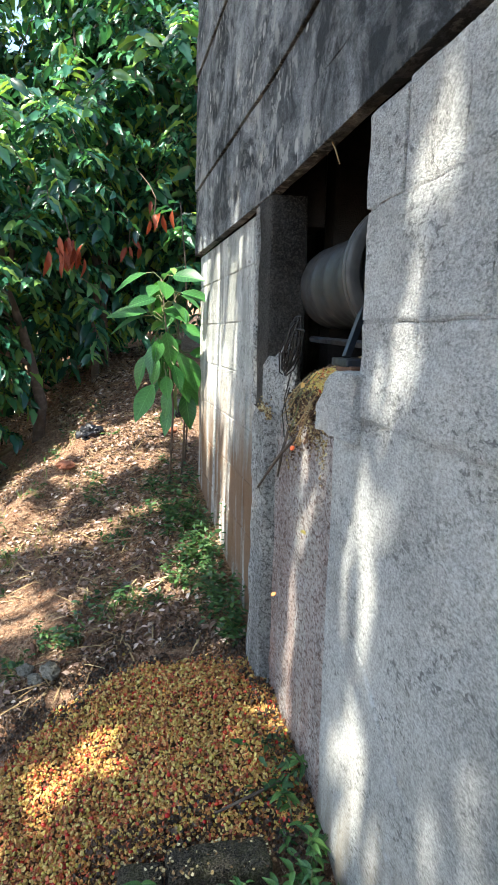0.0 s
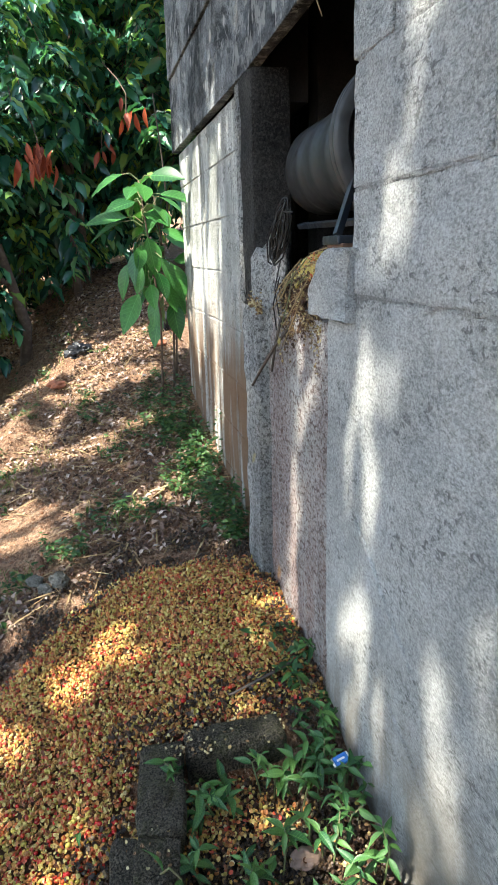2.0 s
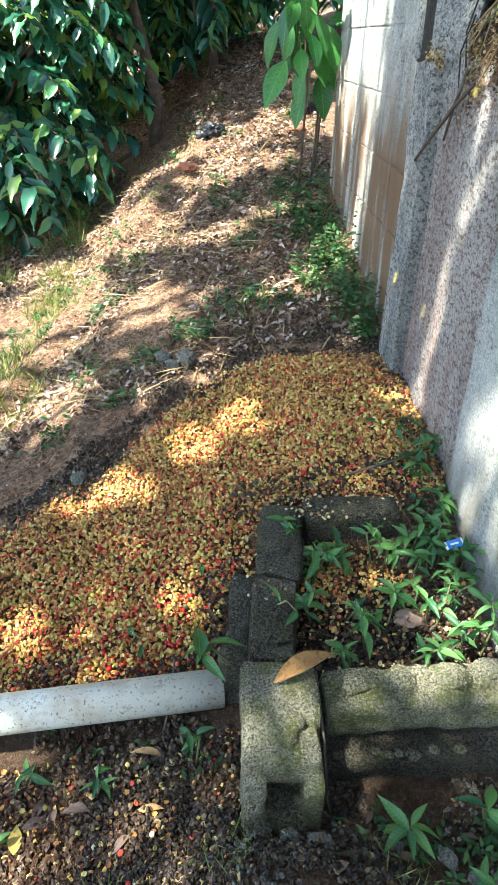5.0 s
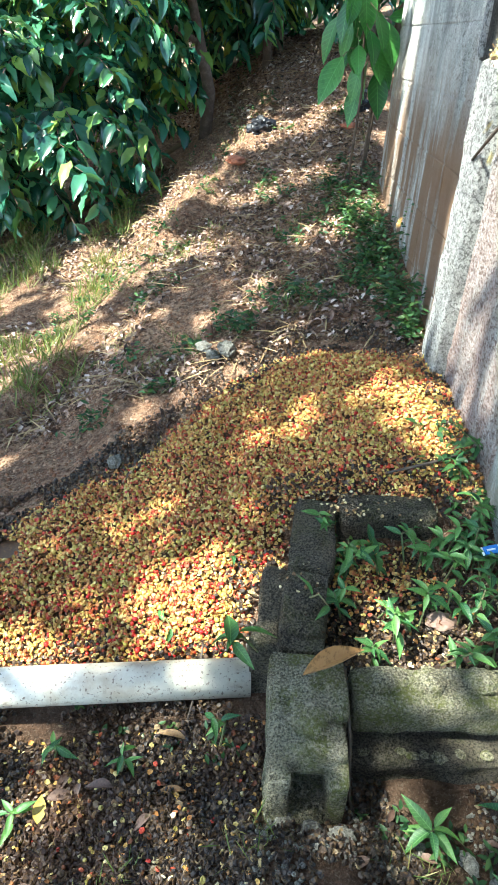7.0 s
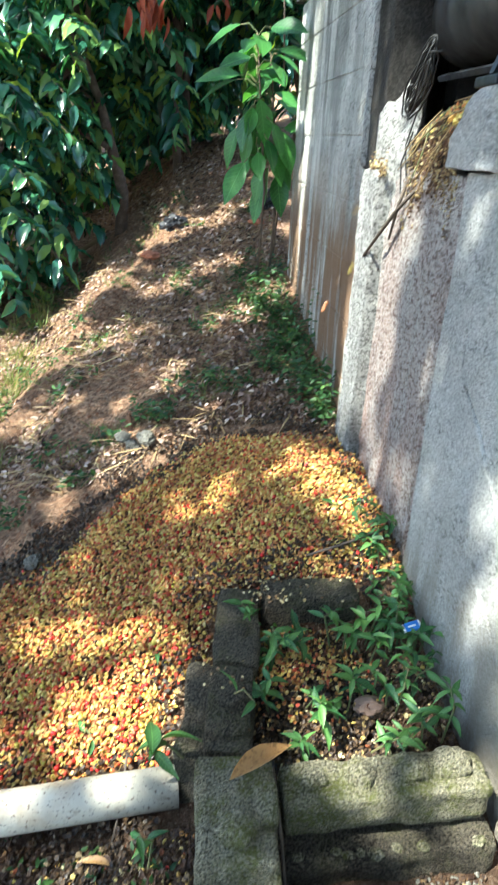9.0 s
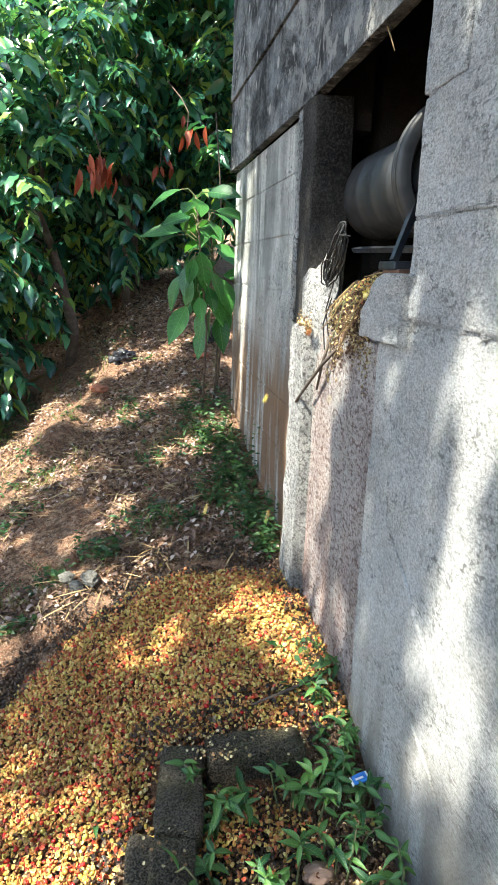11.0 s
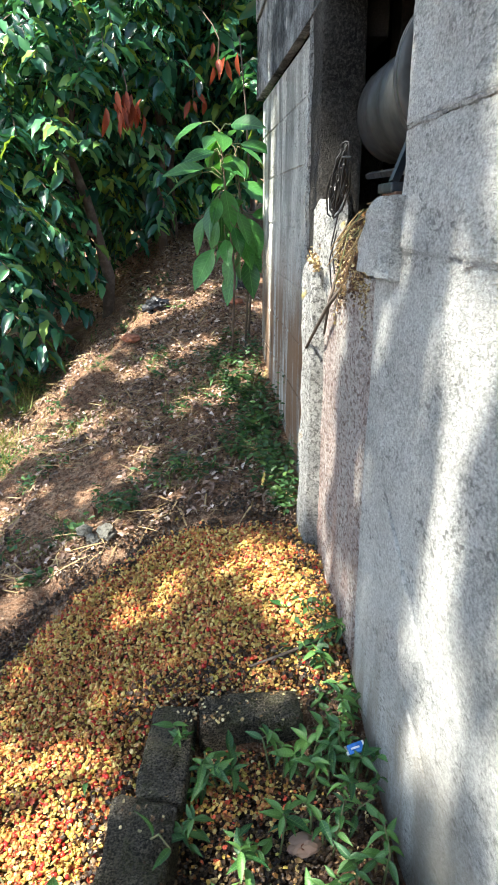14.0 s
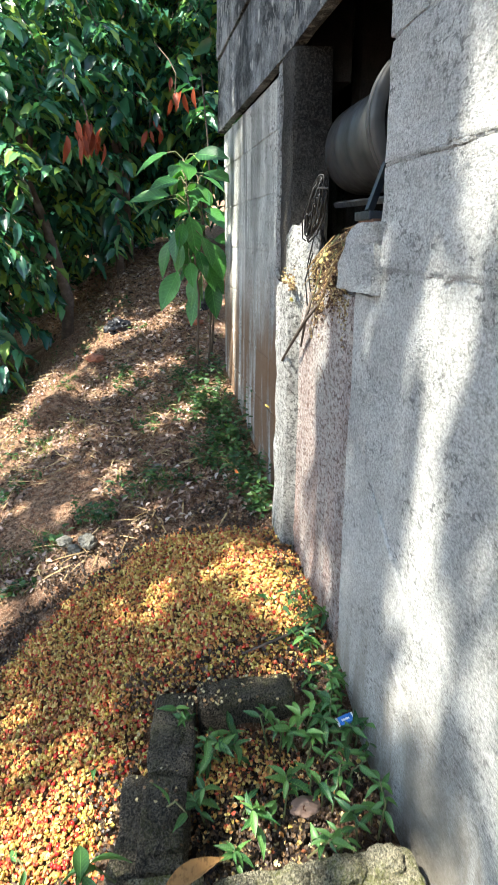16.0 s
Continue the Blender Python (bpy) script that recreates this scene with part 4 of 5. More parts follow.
# ---- machine in the opening ----
def build_machine():
    drum = thing("drum", (0.662, 1.44, 1.236), "dark steel pulping drum with a wide end rim", "machine drum")
    prof = [(-0.085, 0.05), (-0.085, 0.116), (0.012, 0.121)]
    for y in (0.06, 0.18, 0.30, 0.40):
        prof += [(y - 0.02, 0.121), (y - 0.012, 0.1235), (y + 0.012, 0.1235), (y + 0.02, 0.121)]
    prof += [(0.44, 0.121), (0.452, 0.112), (0.452, 0.02)]
    part("cylinder", lathe(prof, 48), STEEL, drum, "dark ribbed steel cylinder", smooth=True)
    part("rim", lathe([(-0.125, 0.135), (-0.125, 0.156), (-0.120, 0.164), (-0.109, 0.164), (-0.106, 0.155), (-0.100, 0.155), (-0.097, 0.164), (-0.086, 0.164), (-0.080, 0.156), (-0.078, 0.120), (-0.09, 0.118), (-0.125, 0.135)], 56), BAND, drum, "worn bright grooved rim", smooth=True)
    for k in range(5):
        a = math.tau * k / 5
        part("spoke", tube([(0.025 * math.cos(a), -0.08, 0.025 * math.sin(a)), (0.135 * math.cos(a), -0.10, 0.125 * math.sin(a))], 0.011, 6), BLUESTEEL, drum)
    part("axle", tube([(0, -0.35, 0), (0, 0.46, 0)], 0.018, 12), BLUESTEEL, drum, "bare steel axle", smooth=True)
    frame_ob = thing("machine_frame", (0, 0, 0), "dark painted steel frame under the drum", "frame")
    part("leg", tube([(0.560, 1.33, 1.19), (0.492, 1.275, 1.045)], 0.010, 4), BLUESTEEL, frame_ob)
    part("foot_plate", rough_box((0.472, 1.215, 1.026), (0.60, 1.315, 1.044), 0.05, 0.001, 0.004, 3), BLUESTEEL, frame_ob)
    part("cross_bar", tube([(0.555, 1.28, 1.072), (0.565, 1.80, 1.082)], 0.009, 4), BLUESTEEL, frame_ob)
    part("leg", tube([(0.80, 1.36, 1.19), (0.86, 1.285, 0.72)], 0.014, 4), BLUESTEEL, frame_ob)
    part("bearing", rough_box((0.64, 1.10, 0.72), (0.70, 1.16, 1.23), 0.08, 0.001, 0.006, 3), BLUESTEEL, frame_ob)
    # The hood's dark colour stands for the shade behind the drum.
    part("hood", rough_box((0.86, 1.30, 0.72), (0.92, 1.88, 1.40), 0.2, 0.004, 0.01, 5), INNER, frame_ob, "sheet behind the drum, coloured dark for shade")
    tagged(part("wood_packing", rough_box((0.478, 1.205, 1.016), (0.60, 1.30, 1.028), 0.03, 0.002, 0.003, 12), WOOD), "thin reddish wooden packing under the foot plate", "wood piece")
    return drum


DRUM = build_machine()


def build_cables():
    ob = thing("cable_coil", (0.450, 1.615, 1.012), "tangled coil of thin black cable hanging in the opening", "cable")
    rng = random.Random(8)
    for k in range(12):
        a, w, h = rng.uniform(0, 6.28), rng.uniform(0.016, 0.046), rng.uniform(0.040, 0.072)
        cy, cz, twist = rng.uniform(-0.012, 0.012), 0.045 + rng.uniform(-0.012, 0.012), rng.uniform(-0.02, 0.02)
        pts = [(twist * math.sin(q) + rng.uniform(-0.003, 0.003), cy - 0.02 + w * math.sin(q) - 0.9 * h * math.cos(q), cz + h * math.cos(q)) for q in [a + math.tau * i / 24 for i in range(24)]]
        part("loop", tube(pts, 0.0022, 5), WIRE, ob)
    for y0, z0, y1, z1 in ((-0.02, -0.06, 0.02, -0.20), (-0.06, 0.1, -0.15, 0.09), (-0.03, -0.02, -0.01, -0.16)):
        part("loose_end", tube([(0.0, y0, z0), (-0.008, (y0 + y1) / 2 + 0.02, (z0 + z1) / 2), (0.0, y1, z1)], 0.002, 5), WIRE, ob)


build_cables()


def bar(name, pts, r, material, label, category, group=""):
    return tagged(part(name, tube(pts, r, 7), material, smooth=True), label, category, group)


bar("stick", [(0.452, 1.53, 0.825), (0.436, 1.60, 0.775), (0.425, 1.70, 0.705), (0.414, 1.80, 0.632)], [0.004, 0.005, 0.0045, 0.0035], STICK, "dark bare stick leaning out of the spill", "stick", "sticks in the spill")
bar("stick", [(0.455, 1.60, 0.85), (0.440, 1.61, 0.78), (0.436, 1.64, 0.70)], [0.004, 0.004, 0.003], STICK, "short dark twig hanging from the spill", "stick", "sticks in the spill")
bar("root", [(0.478, 1.36, 1.545), (0.466, 1.368, 1.515), (0.468, 1.345, 1.49), (0.472, 1.32, 1.452)], [0.0022, 0.0022, 0.002, 0.001], STRAW, "thin pale root hanging from the beam", "root")
bar("fallen_stick", [(0.43, 1.30, 0.035), (0.33, 1.27, 0.015), (0.22, 1.235, 0.0)], [0.003, 0.004, 0.003], STICK, "thin brown stick lying on the pulp", "stick")
bar("bamboo_pole", [(-2.1, 4.3, ground_z(-2.1, 4.3) + 0.03), (-1.5, 4.9, ground_z(-1.5, 4.9) + 0.04), (-0.9, 5.5, ground_z(-0.9, 5.5) + 0.03)], 0.018, STRAW, "dry pale pole lying across the slope", "pole")


# ---- pulp ----
def husk_shape():
    """A curled piece of cherry skin: an uneven rim over a rounded base."""
    v = []
    for h, r in ((0.0, 0.5), (-0.24, 0.34)):
        v += [(r * math.cos(math.tau * k / 6), 0.5 + r * 0.82 * math.sin(math.tau * k / 6), h + (0.10 if k % 3 == 0 else -0.04) * (h == 0)) for k in range(6)]
    v += [(0.0, 0.5, -0.12)]
    f = [(k, (k + 1) % 6, 6 + (k + 1) % 6, 6 + k) for k in range(6)]
    f += [(0, 12, 2, 1), (2, 12, 4, 3), (4, 12, 0, 5), (6, 7, 8, 9), (9, 10, 11, 6)]
    return np.array(v), np.array(f)


def berry_shape():
    v, f = [], []
    for i in range(5):
        t = math.pi * (0.08 + 0.84 * i / 4)
        v += [(0.42 * math.sin(t) * math.cos(math.tau * k / 7), 0.5 - 0.5 * math.cos(t), 0.42 * math.sin(t) * math.sin(math.tau * k / 7)) for k in range(7)]
    for i in range(4):
        f += [(7 * i + k, 7 * i + (k + 1) % 7, 7 * i + 7 + (k + 1) % 7, 7 * i + 7 + k) for k in range(7)]
    f += [(28, 29, 30, 31), (31, 32, 33, 34), (0, 3, 2, 1), (0, 6, 5, 3)]
    return np.array(v), np.array(f)


HUSK, CHERRY = husk_shape(), berry_shape()
PULP_EDGE = ((-1.35, 0.66), (-0.10, 0.835), (-0.085, 1.0), (-0.015, 1.03), (0.004, 1.19), (0.08, 1.195), (0.45, 1.205), (0.455, 1.75), (0.42, 1.89), (0.28, 1.97), (0.0, 2.05), (-0.20, 1.94), (-0.36, 1.73), (-0.52, 1.50), (-0.80, 1.28), (-1.35, 1.12))


def inside(x, y, poly):
    hit = False
    for (x0, y0), (x1, y1) in zip(poly, poly[1:] + poly[:1]):
        if (y0 > y) != (y1 > y) and x < (x1 - x0) * (y - y0) / (y1 - y0) + x0:
            hit = not hit
    return hit


def edge_distance(x, y, poly):
    best = 9.0
    for (x0, y0), (x1, y1) in zip(poly, poly[1:] + poly[:1]):
        dx, dy = x1 - x0, y1 - y0
        s = min(1, max(0, ((x - x0) * dx + (y - y0) * dy) / (dx * dx + dy * dy)))
        best = min(best, math.hypot(x - x0 - s * dx, y - y0 - s * dy))
    return best


def pulp_z(x, y):
    heap = 0.022 * math.exp(-((x - 0.25) / 0.30) ** 2 - ((y - 1.6) / 0.4) ** 2)
    d = edge_distance(x, y, PULP_EDGE) if inside(x, y, PULP_EDGE) else 0.0
    return ground_z(x, y) + (0.028 + heap) * min(1, d / 0.12) + 0.006 * noise.noise((x * 14, y * 14, 7))


def build_pulp_bed():
    xs = np.linspace(-1.36, 0.47, 92)
    ys = np.linspace(0.64, 2.2, 80)
    v = [(x, y, pulp_z(x, y) - 0.006 if inside(x, y, PULP_EDGE) else ground_z(x, y) - 0.09) for y in ys for x in xs]
    n = len(xs)
    f = [(j * n + i, j * n + i + 1, (j + 1) * n + i + 1, (j + 1) * n + i) for j in range(len(ys) - 1) for i in range(n - 1)]
    tagged(merged("pulp_bed", v, f, PULPBED, smooth=True), "brown wet packed layer under the fresh coffee pulp, darkened for shaded gaps", "pulp", kind="stuff")


def scatter(name, shape, count, material, where, size, label, category, seed, tilt=0.9, lift=0.0, flat=False):
    """Many small pieces laid where where(rng) says: x, y, z or None."""
    rng = np.random.default_rng(seed)
    P, L = [], []
    tries = 0
    while len(P) < count and tries < count * 12:
        tries += 1
        q = where(rng)
        if q is not None:
            P.append((q[0], q[1], q[2] + lift * rng.random()))
            L.append(size[0] + (size[1] - size[0]) * rng.random())
    n = len(P)
    D = rng.normal(size=(n, 3)) * (1, 1, 0.35 * tilt)
    U = rng.normal(size=(n, 3)) * tilt + (0, 0, 0.6 if not flat else 1.6)
    v, f = spread(shape, P, D, U, L)
    return tagged(merged(name, v, f, material, smooth=shape is not HUSK), label, category, kind="stuff")


def in_pulp(rng):
    x, y = -1.3 + 1.76 * rng.random(), 0.66 + 1.56 * rng.random()
    if not inside(x, y, PULP_EDGE):
        return None
    d = edge_distance(x, y, PULP_EDGE)
    wall_side = x > 0.2 and y > 1.2
    if rng.random() > min(1, d / 0.06) and not wall_side:
        return None
    if x < -0.45 and noise.noise((x * 6, y * 6, 3)) > 0.12 + 0.6 * (x + 1.0):
        return None
    return x, y, pulp_z(x, y) + 0.002


def red_side(rng):
    q = in_pulp(rng)
    if q is None:
        return None
    near = math.exp(-((q[0] + 0.22) / 0.3) ** 2 - ((q[1] - 0.98) / 0.28) ** 2)
    return q if rng.random() < 0.12 + 0.88 * near else None


def old_edge(rng):
    x, y = -1.6 + 2.06 * rng.random(), 0.62 + 1.75 * rng.random()
    d = edge_distance(x, y, PULP_EDGE)
    if d > (0.08 if inside(x, y, PULP_EDGE) else 0.19 if y > 1.8 else 0.15) * (1 + noise.noise((x * 5, y * 5, 1))) or (y < 0.86 and x > -0.12):
        return None
    if -0.05 < x < 0.35 and y < 1.2 or noise.noise((x * 7, y * 7, 11)) < -0.28:
        return None
    return x, y, (pulp_z(x, y) if inside(x, y, PULP_EDGE) else ground_z(x, y)) + 0.007


def trough_fill(rng):
    x, y = 0.065 + 0.39 * rng.random(), 0.71 + 0.50 * rng.random()
    if y > 1.10 and x < 0.35:
        return None
    return x, y, -0.155 + 0.05 * noise.noise((x * 5, y * 5, 6)) + 0.10 * max(0, y - 0.95) + 0.02


def trough_back(rng):
    q = trough_fill(rng)
    if q is None or rng.random() > math.exp(-((q[0] - 0.15) / 0.13) ** 2 - ((q[1] - 1.0) / 0.12) ** 2):
        return None
    return q[0], q[1], q[2] + 0.006


def front_floor(rng):
    x, y = -0.95 + 0.90 * rng.random(), 0.28 + 0.47 * rng.random()
    if noise.noise((x * 4, y * 4, 9)) < -0.45 or (y > 0.66 + 0.12 * (x + 0.5)):
        return None
    return x, y, ground_z(x, y) + 0.003


build_pulp_bed()
scatter("floor_fresh_skins", HUSK, 900, PULP, front_floor, (0.007, 0.013), "yellow and red skins dropped before the pipe", "coffee pulp", 63, lift=0.012)
scatter("coffee_pulp", HUSK, 33000, PULP, in_pulp, (0.0072, 0.0140), "fresh yellow, green and red coffee cherry skins", "coffee pulp", 51, lift=0.014)
scatter("coffee_cherries", CHERRY, 1700, BERRY, red_side, (0.010, 0.0145), "whole red and yellow coffee cherries among the skins", "coffee cherries", 52, lift=0.009)
scatter("rotten_pulp", HUSK, 8500, OLDPULP, old_edge, (0.010, 0.017), "black rotting coffee pulp round the fresh heap", "coffee pulp", 53, lift=0.010)
scatter("trough_skins", HUSK, 700, PULP, trough_back, (0.007, 0.013), "brown-red skins washed into the back of the trough", "coffee pulp", 62, lift=0.012)
scatter("trough_pulp", HUSK, 500, DRIEDPULP, trough_fill, (0.007, 0.014), "brown and tan pulp lying in the trough", "coffee pulp", 54, lift=0.01)
scatter("trough_rot", HUSK, 3800, OLDPULP, trough_fill, (0.007, 0.014), "black rotten pulp in the bottom of the trough", "coffee pulp", 55, lift=0.006)
scatter("floor_pulp", HUSK, 11000, OLDPULP, front_floor, (0.008, 0.017), "black old pulp strewn over the damp soil", "coffee pulp", 56, lift=0.005)
scatter("floor_skins", HUSK, 650, DRIEDPULP, front_floor, (0.008, 0.014), "tan cherry skins strewn over the damp soil", "coffee pulp", 57, lift=0.006)


def below_curb(rng):
    x, y = -0.10 + 0.56 * rng.random(), 0.24 + 0.37 * rng.random()
    if x < 0.09 and y > 0.485 or noise.noise((x * 6, y * 6, 21)) < -0.2:
        return None
    return x, y, ground_z(x, y) + 0.003


scatter("curb_rot", HUSK, 3600, OLDPULP, below_curb, (0.006, 0.014), "black crumbs of old pulp below the curb", "coffee pulp", 65, lift=0.004)
scatter("curb_grit", CHERRY, 650, STONE, below_curb, (0.005, 0.012), "pale grit strewn below the curb", "grit", 66, lift=0.002)
bm = rough_box((0.055, 0.70, -0.34), (0.465, 1.11, -0.155), 0.03, 0.012, 0.004, 4)
tagged(part("trough_bed", bm, OLDPULP), "dark packed rot filling the trough", "pulp", kind="stuff")


def on_row(rng):
    x, y = -0.045 + 0.40 * rng.random(), 0.75 + 0.45 * rng.random()
    if x > 0.055 and y < 1.11:
        return None
    if rng.random() > (y - 0.72) * 1.6:
        return None
    return x, y, -0.058 if x < 0.06 else -0.042


scatter("row_crumbs", HUSK, 220, DRIEDPULP, on_row, (0.005, 0.011), "tan pulp crumbs stuck on the blocks", "coffee pulp", 58, lift=0.002, flat=True)


# spill in the broken notch under the drum
def spill_point(u, v):
    y = 1.285 + (0.39 - 0.06 * v) * u + 0.008 * noise.noise((u * 9, v * 7, 1))
    path = ((0.64, 1.04), (0.54, 1.02), (0.474, 0.965), (0.460, 0.90), (0.457, 0.84), (0.460, 0.74))
    q = v * (len(path) - 1)
    i = min(int(q), len(path) - 2)
    s = q - i
    x = path[i][0] * (1 - s) + path[i + 1][0] * s
    z = path[i][1] * (1 - s) + path[i + 1][1] * s
    z += 0.015 * noise.noise((y * 11, v * 4, 0)) - 0.10 * max(0, u - 0.55) * (1 - v)
    return x - 0.010 * noise.noise((y * 30, v * 9, 5)), y, z


def build_spill():
    n, m = 26, 30
    v = [spill_point(i / (n - 1), (0.52 + 0.30 * noise.noise((i * 0.4, 3, 3))) * j / (m - 1)) for j in range(m) for i in range(n)]
    v = [(x + 0.010, y, z - 0.006) for x, y, z in v]
    f = [(j * n + i, (j + 1) * n + i, (j + 1) * n + i + 1, j * n + i + 1) for j in range(m - 1) for i in range(n - 1)]
    tagged(merged("spill_bed", v, f, PULPBED, smooth=True), "caked pulp in the broken notch", "pulp", kind="stuff")


build_spill()
def caked(rng):
    u, v = rng.random(), rng.random() ** 0.9
    if v > 0.62 + 0.55 * noise.noise((u * 7, 2, 9)) + 0.22 * math.sin(u * 3.1):
        return None
    return spill_point(u, v)


def crust(rng):
    u, v = rng.random(), 0.25 + 0.75 * rng.random() ** 1.3
    if v > 0.85 + 0.4 * noise.noise((u * 9, 7, 3)) or noise.noise((u * 14, v * 11, 3)) > 0.25:
        return None
    return spill_point(u, v)


scatter("spill_rot", HUSK, 2200, OLDPULP, caked, (0.005, 0.010), "dark wet pulp in the notch under the drum", "coffee pulp", 64, lift=0.004)
scatter("spill_pulp", HUSK, 800, DRIEDPULP, caked, (0.005, 0.010), "yellow pulp caked in the notch under the drum", "coffee pulp", 59, lift=0.004)
scatter("spill_crust", HUSK, 1700, DRIEDPULP, crust, (0.004, 0.009), "brown dried pulp crust under the opening", "coffee pulp", 60, lift=0.002)


def build_spill_straw():
    rng = random.Random(66)
    for k in range(15):
        u, v0 = rng.uniform(0.15, 0.80), rng.uniform(0.12, 0.55)
        v1 = v0 + rng.uniform(0.12, 0.40)
        a, b = Vector(spill_point(u, v0)), Vector(spill_point(min(1, u + rng.uniform(0.05, 0.45)), min(1, v1)))
        lift = Vector((-0.010 - 0.022 * rng.random(), 0, 0.012 * rng.random()))
        m = STRAW if k % 3 else STEM
        bar("straw_stalk", [a + lift * 0.6, a.lerp(b, 0.45) + lift * rng.uniform(0.5, 1.2) + Vector((0, rng.uniform(-0.02, 0.02), 0)), b + lift], [0.0014, 0.0018, 0.0009], m, "dry stalk caught in the pulp under the drum", "straw", "stalks in the spill")


build_spill_straw()


def tuft(rng):
    return 0.424 + 0.012 * rng.random(), 1.72 + 0.17 * rng.random(), 0.848 + 0.022 * rng.random() ** 2 + 0.06 * max(0, rng.normal()) * 0.3


scatter("caught_pulp", HUSK, 190, DRIEDPULP, tuft, (0.006, 0.011), "dry pulp caught on the plaster lump", "coffee pulp", 61)


# ---- litter, grass and weeds on the bank ----
def bank(rng):
    x, y = -2.3 + 2.75 * rng.random(), 1.95 + 5.2 * rng.random() ** 1.2
    if x > wall_face(min(y, 3.5)) - 0.02 and y < 3.55:
        return None
    if inside(x, y, PULP_EDGE) or edge_distance(x, y, PULP_EDGE) < 0.10 + 0.06 * noise.noise((x * 6, y * 6, 2)):
        return None
    if x < -0.25 and noise.noise((x * 2.2, y * 1.4, 4)) > 0.12:
        return None
    if crest(x, y) > 0.2 and rng.random() < 0.95:
        return None
    return x, y, ground_z(x, y) + 0.006


DEAD_LEAF = leaf_shape(0.27, 0.42, 0.17, (0.0, 0.35, 0.7, 1.0), 0.05)
scatter("leaf_litter", DEAD_LEAF, 27000, LITTER, bank, (0.010, 0.036), "brown and grey dead leaves covering the bank", "leaf litter", 71, 0.7, 0.012, True)


def bare_bank(rng):
    x, y = -1.7 + 2.1 * rng.random(), 1.15 + 4.0 * rng.random()
    if x > 0.40 and y < 3.55 or inside(x, y, PULP_EDGE):
        return None
    if x > -0.3 and rng.random() > 0.25:
        return None
    return x, y, ground_z(x, y) - 0.002


CRUMB = Mat("soil_crumb", 0.95, 0.15)
CRUMB.base(CRUMB.ramp(CRUMB.island(), (0.0, (0.10, 0.055, 0.036)), (0.6, (0.26, 0.13, 0.075)), (1.0, (0.40, 0.27, 0.18))))
scatter("soil_crumbs", CHERRY, 7500, CRUMB.m, bare_bank, (0.004, 0.017), "loose crumbs of red soil on the bank", "soil", 70, 0.9, 0.002)
BLADE = leaf_shape(0.022, 0.10, 0.004, (0.0, 0.35, 0.7, 1.0), 0.0)
scatter("straw", BLADE, 5500, STRAW, bank, (0.05, 0.16), "dry straw and thin twigs on the soil", "straw", 72, 0.4, 0.012, True)


def grow(name, count, where, size, material, label, seed, shape, lean=0.5):
    rng = np.random.default_rng(seed)
    P, D, U, L = [], [], [], []
    tries = 0
    while len(P) < count and tries < count * 14:
        tries += 1
        q = where(rng)
        if q is None:
            continue
        for _ in range(5):
            P.append((q[0] + rng.normal() * 0.012, q[1] + rng.normal() * 0.012, q[2]))
            D.append((rng.normal() * lean, rng.normal() * lean, 0.9))
            U.append(rng.normal(size=3))
            L.append(size[0] + (size[1] - size[0]) * rng.random())
    v, f = spread(shape, P, D, U, L)
    return tagged(merged(name, v, f, material, smooth=True), label, "grass", kind="stuff")


def left_bank(rng):
    x, y = -2.4 + 1.5 * rng.random(), 2.0 + 3.6 * rng.random()
    if noise.noise((x * 2.5, y * 2.5, 8)) < 0.0 or x > -0.85 - 0.1 * y + 0.2:
        return None
    return x, y, ground_z(x, y) - 0.01


def sparse(rng):
    x, y = -1.1 + 1.5 * rng.random(), 2.1 + 2.6 * rng.random()
    if noise.noise((x * 3.1, y * 3.1, 18)) < 0.22:
        return None
    return x, y, ground_z(x, y) - 0.005


grow("grass", 6000, left_bank, (0.05, 0.15), GRASSY, "pale green grass on the lower bank", 73, BLADE)
grow("thin_grass", 900, sparse, (0.03, 0.09), GRASSY, "thin grass among the dead leaves", 74, BLADE, 0.8)


def front_tufts(rng):
    cx, cy = ((-0.07, 0.42), (-0.62, 0.52), (0.20, 0.40), (-0.28, 0.40))[int(rng.integers(4))]
    x, y = cx + 0.022 * rng.normal(), cy + 0.022 * rng.normal()
    return x, y, ground_z(x, y) - 0.004


grow("front_grass", 260, front_tufts, (0.025, 0.06), GRASSY, "small tufts of grass before the trough", 78, BLADE, 0.9)


def low_weeds(name, spots, seed, label, size=(0.02, 0.05), material=None):
    """Small leafy weeds: short stems with little leaves, one mesh of stuff."""
    rng = np.random.default_rng(seed)
    P, D, U, L, lines = [], [], [], [], []
    for x, y, r, h, n in spots:
        for _ in range(n):
            a, d = rng.random() * math.tau, r * rng.random() ** 0.5
            px, py = x + d * math.cos(a), y + d * math.sin(a)
            if py < 3.52 and px > wall_face(py) - 0.035:
                px = wall_face(py) - 0.035 - 0.05 * rng.random()
            pz = ground_z(px, py) - 0.01
            top = np.array((px + rng.normal() * 0.03 - 0.02, py + rng.normal() * 0.03, pz + h * (0.4 + 0.6 * rng.random())))
            foot = np.array((px, py, pz))
            lines.append([foot, (foot + top) / 2, top])
            for k in range(7):
                s = 0.3 + 0.7 * k / 6
                P.append(foot + (top - foot) * s)
                D.append((rng.normal(), rng.normal(), 0.1 + 0.3 * rng.normal()))
                U.append((0.4 * rng.normal(), 0.4 * rng.normal(), 1))
                L.append(size[0] + (size[1] - size[0]) * rng.random())
    v, f = spread(LEAF_LOW, P, D, U, L)
    ob = merged(name, v, f, material or WEEDY, smooth=True)
    return tagged(ob, label, "weeds", kind="stuff")


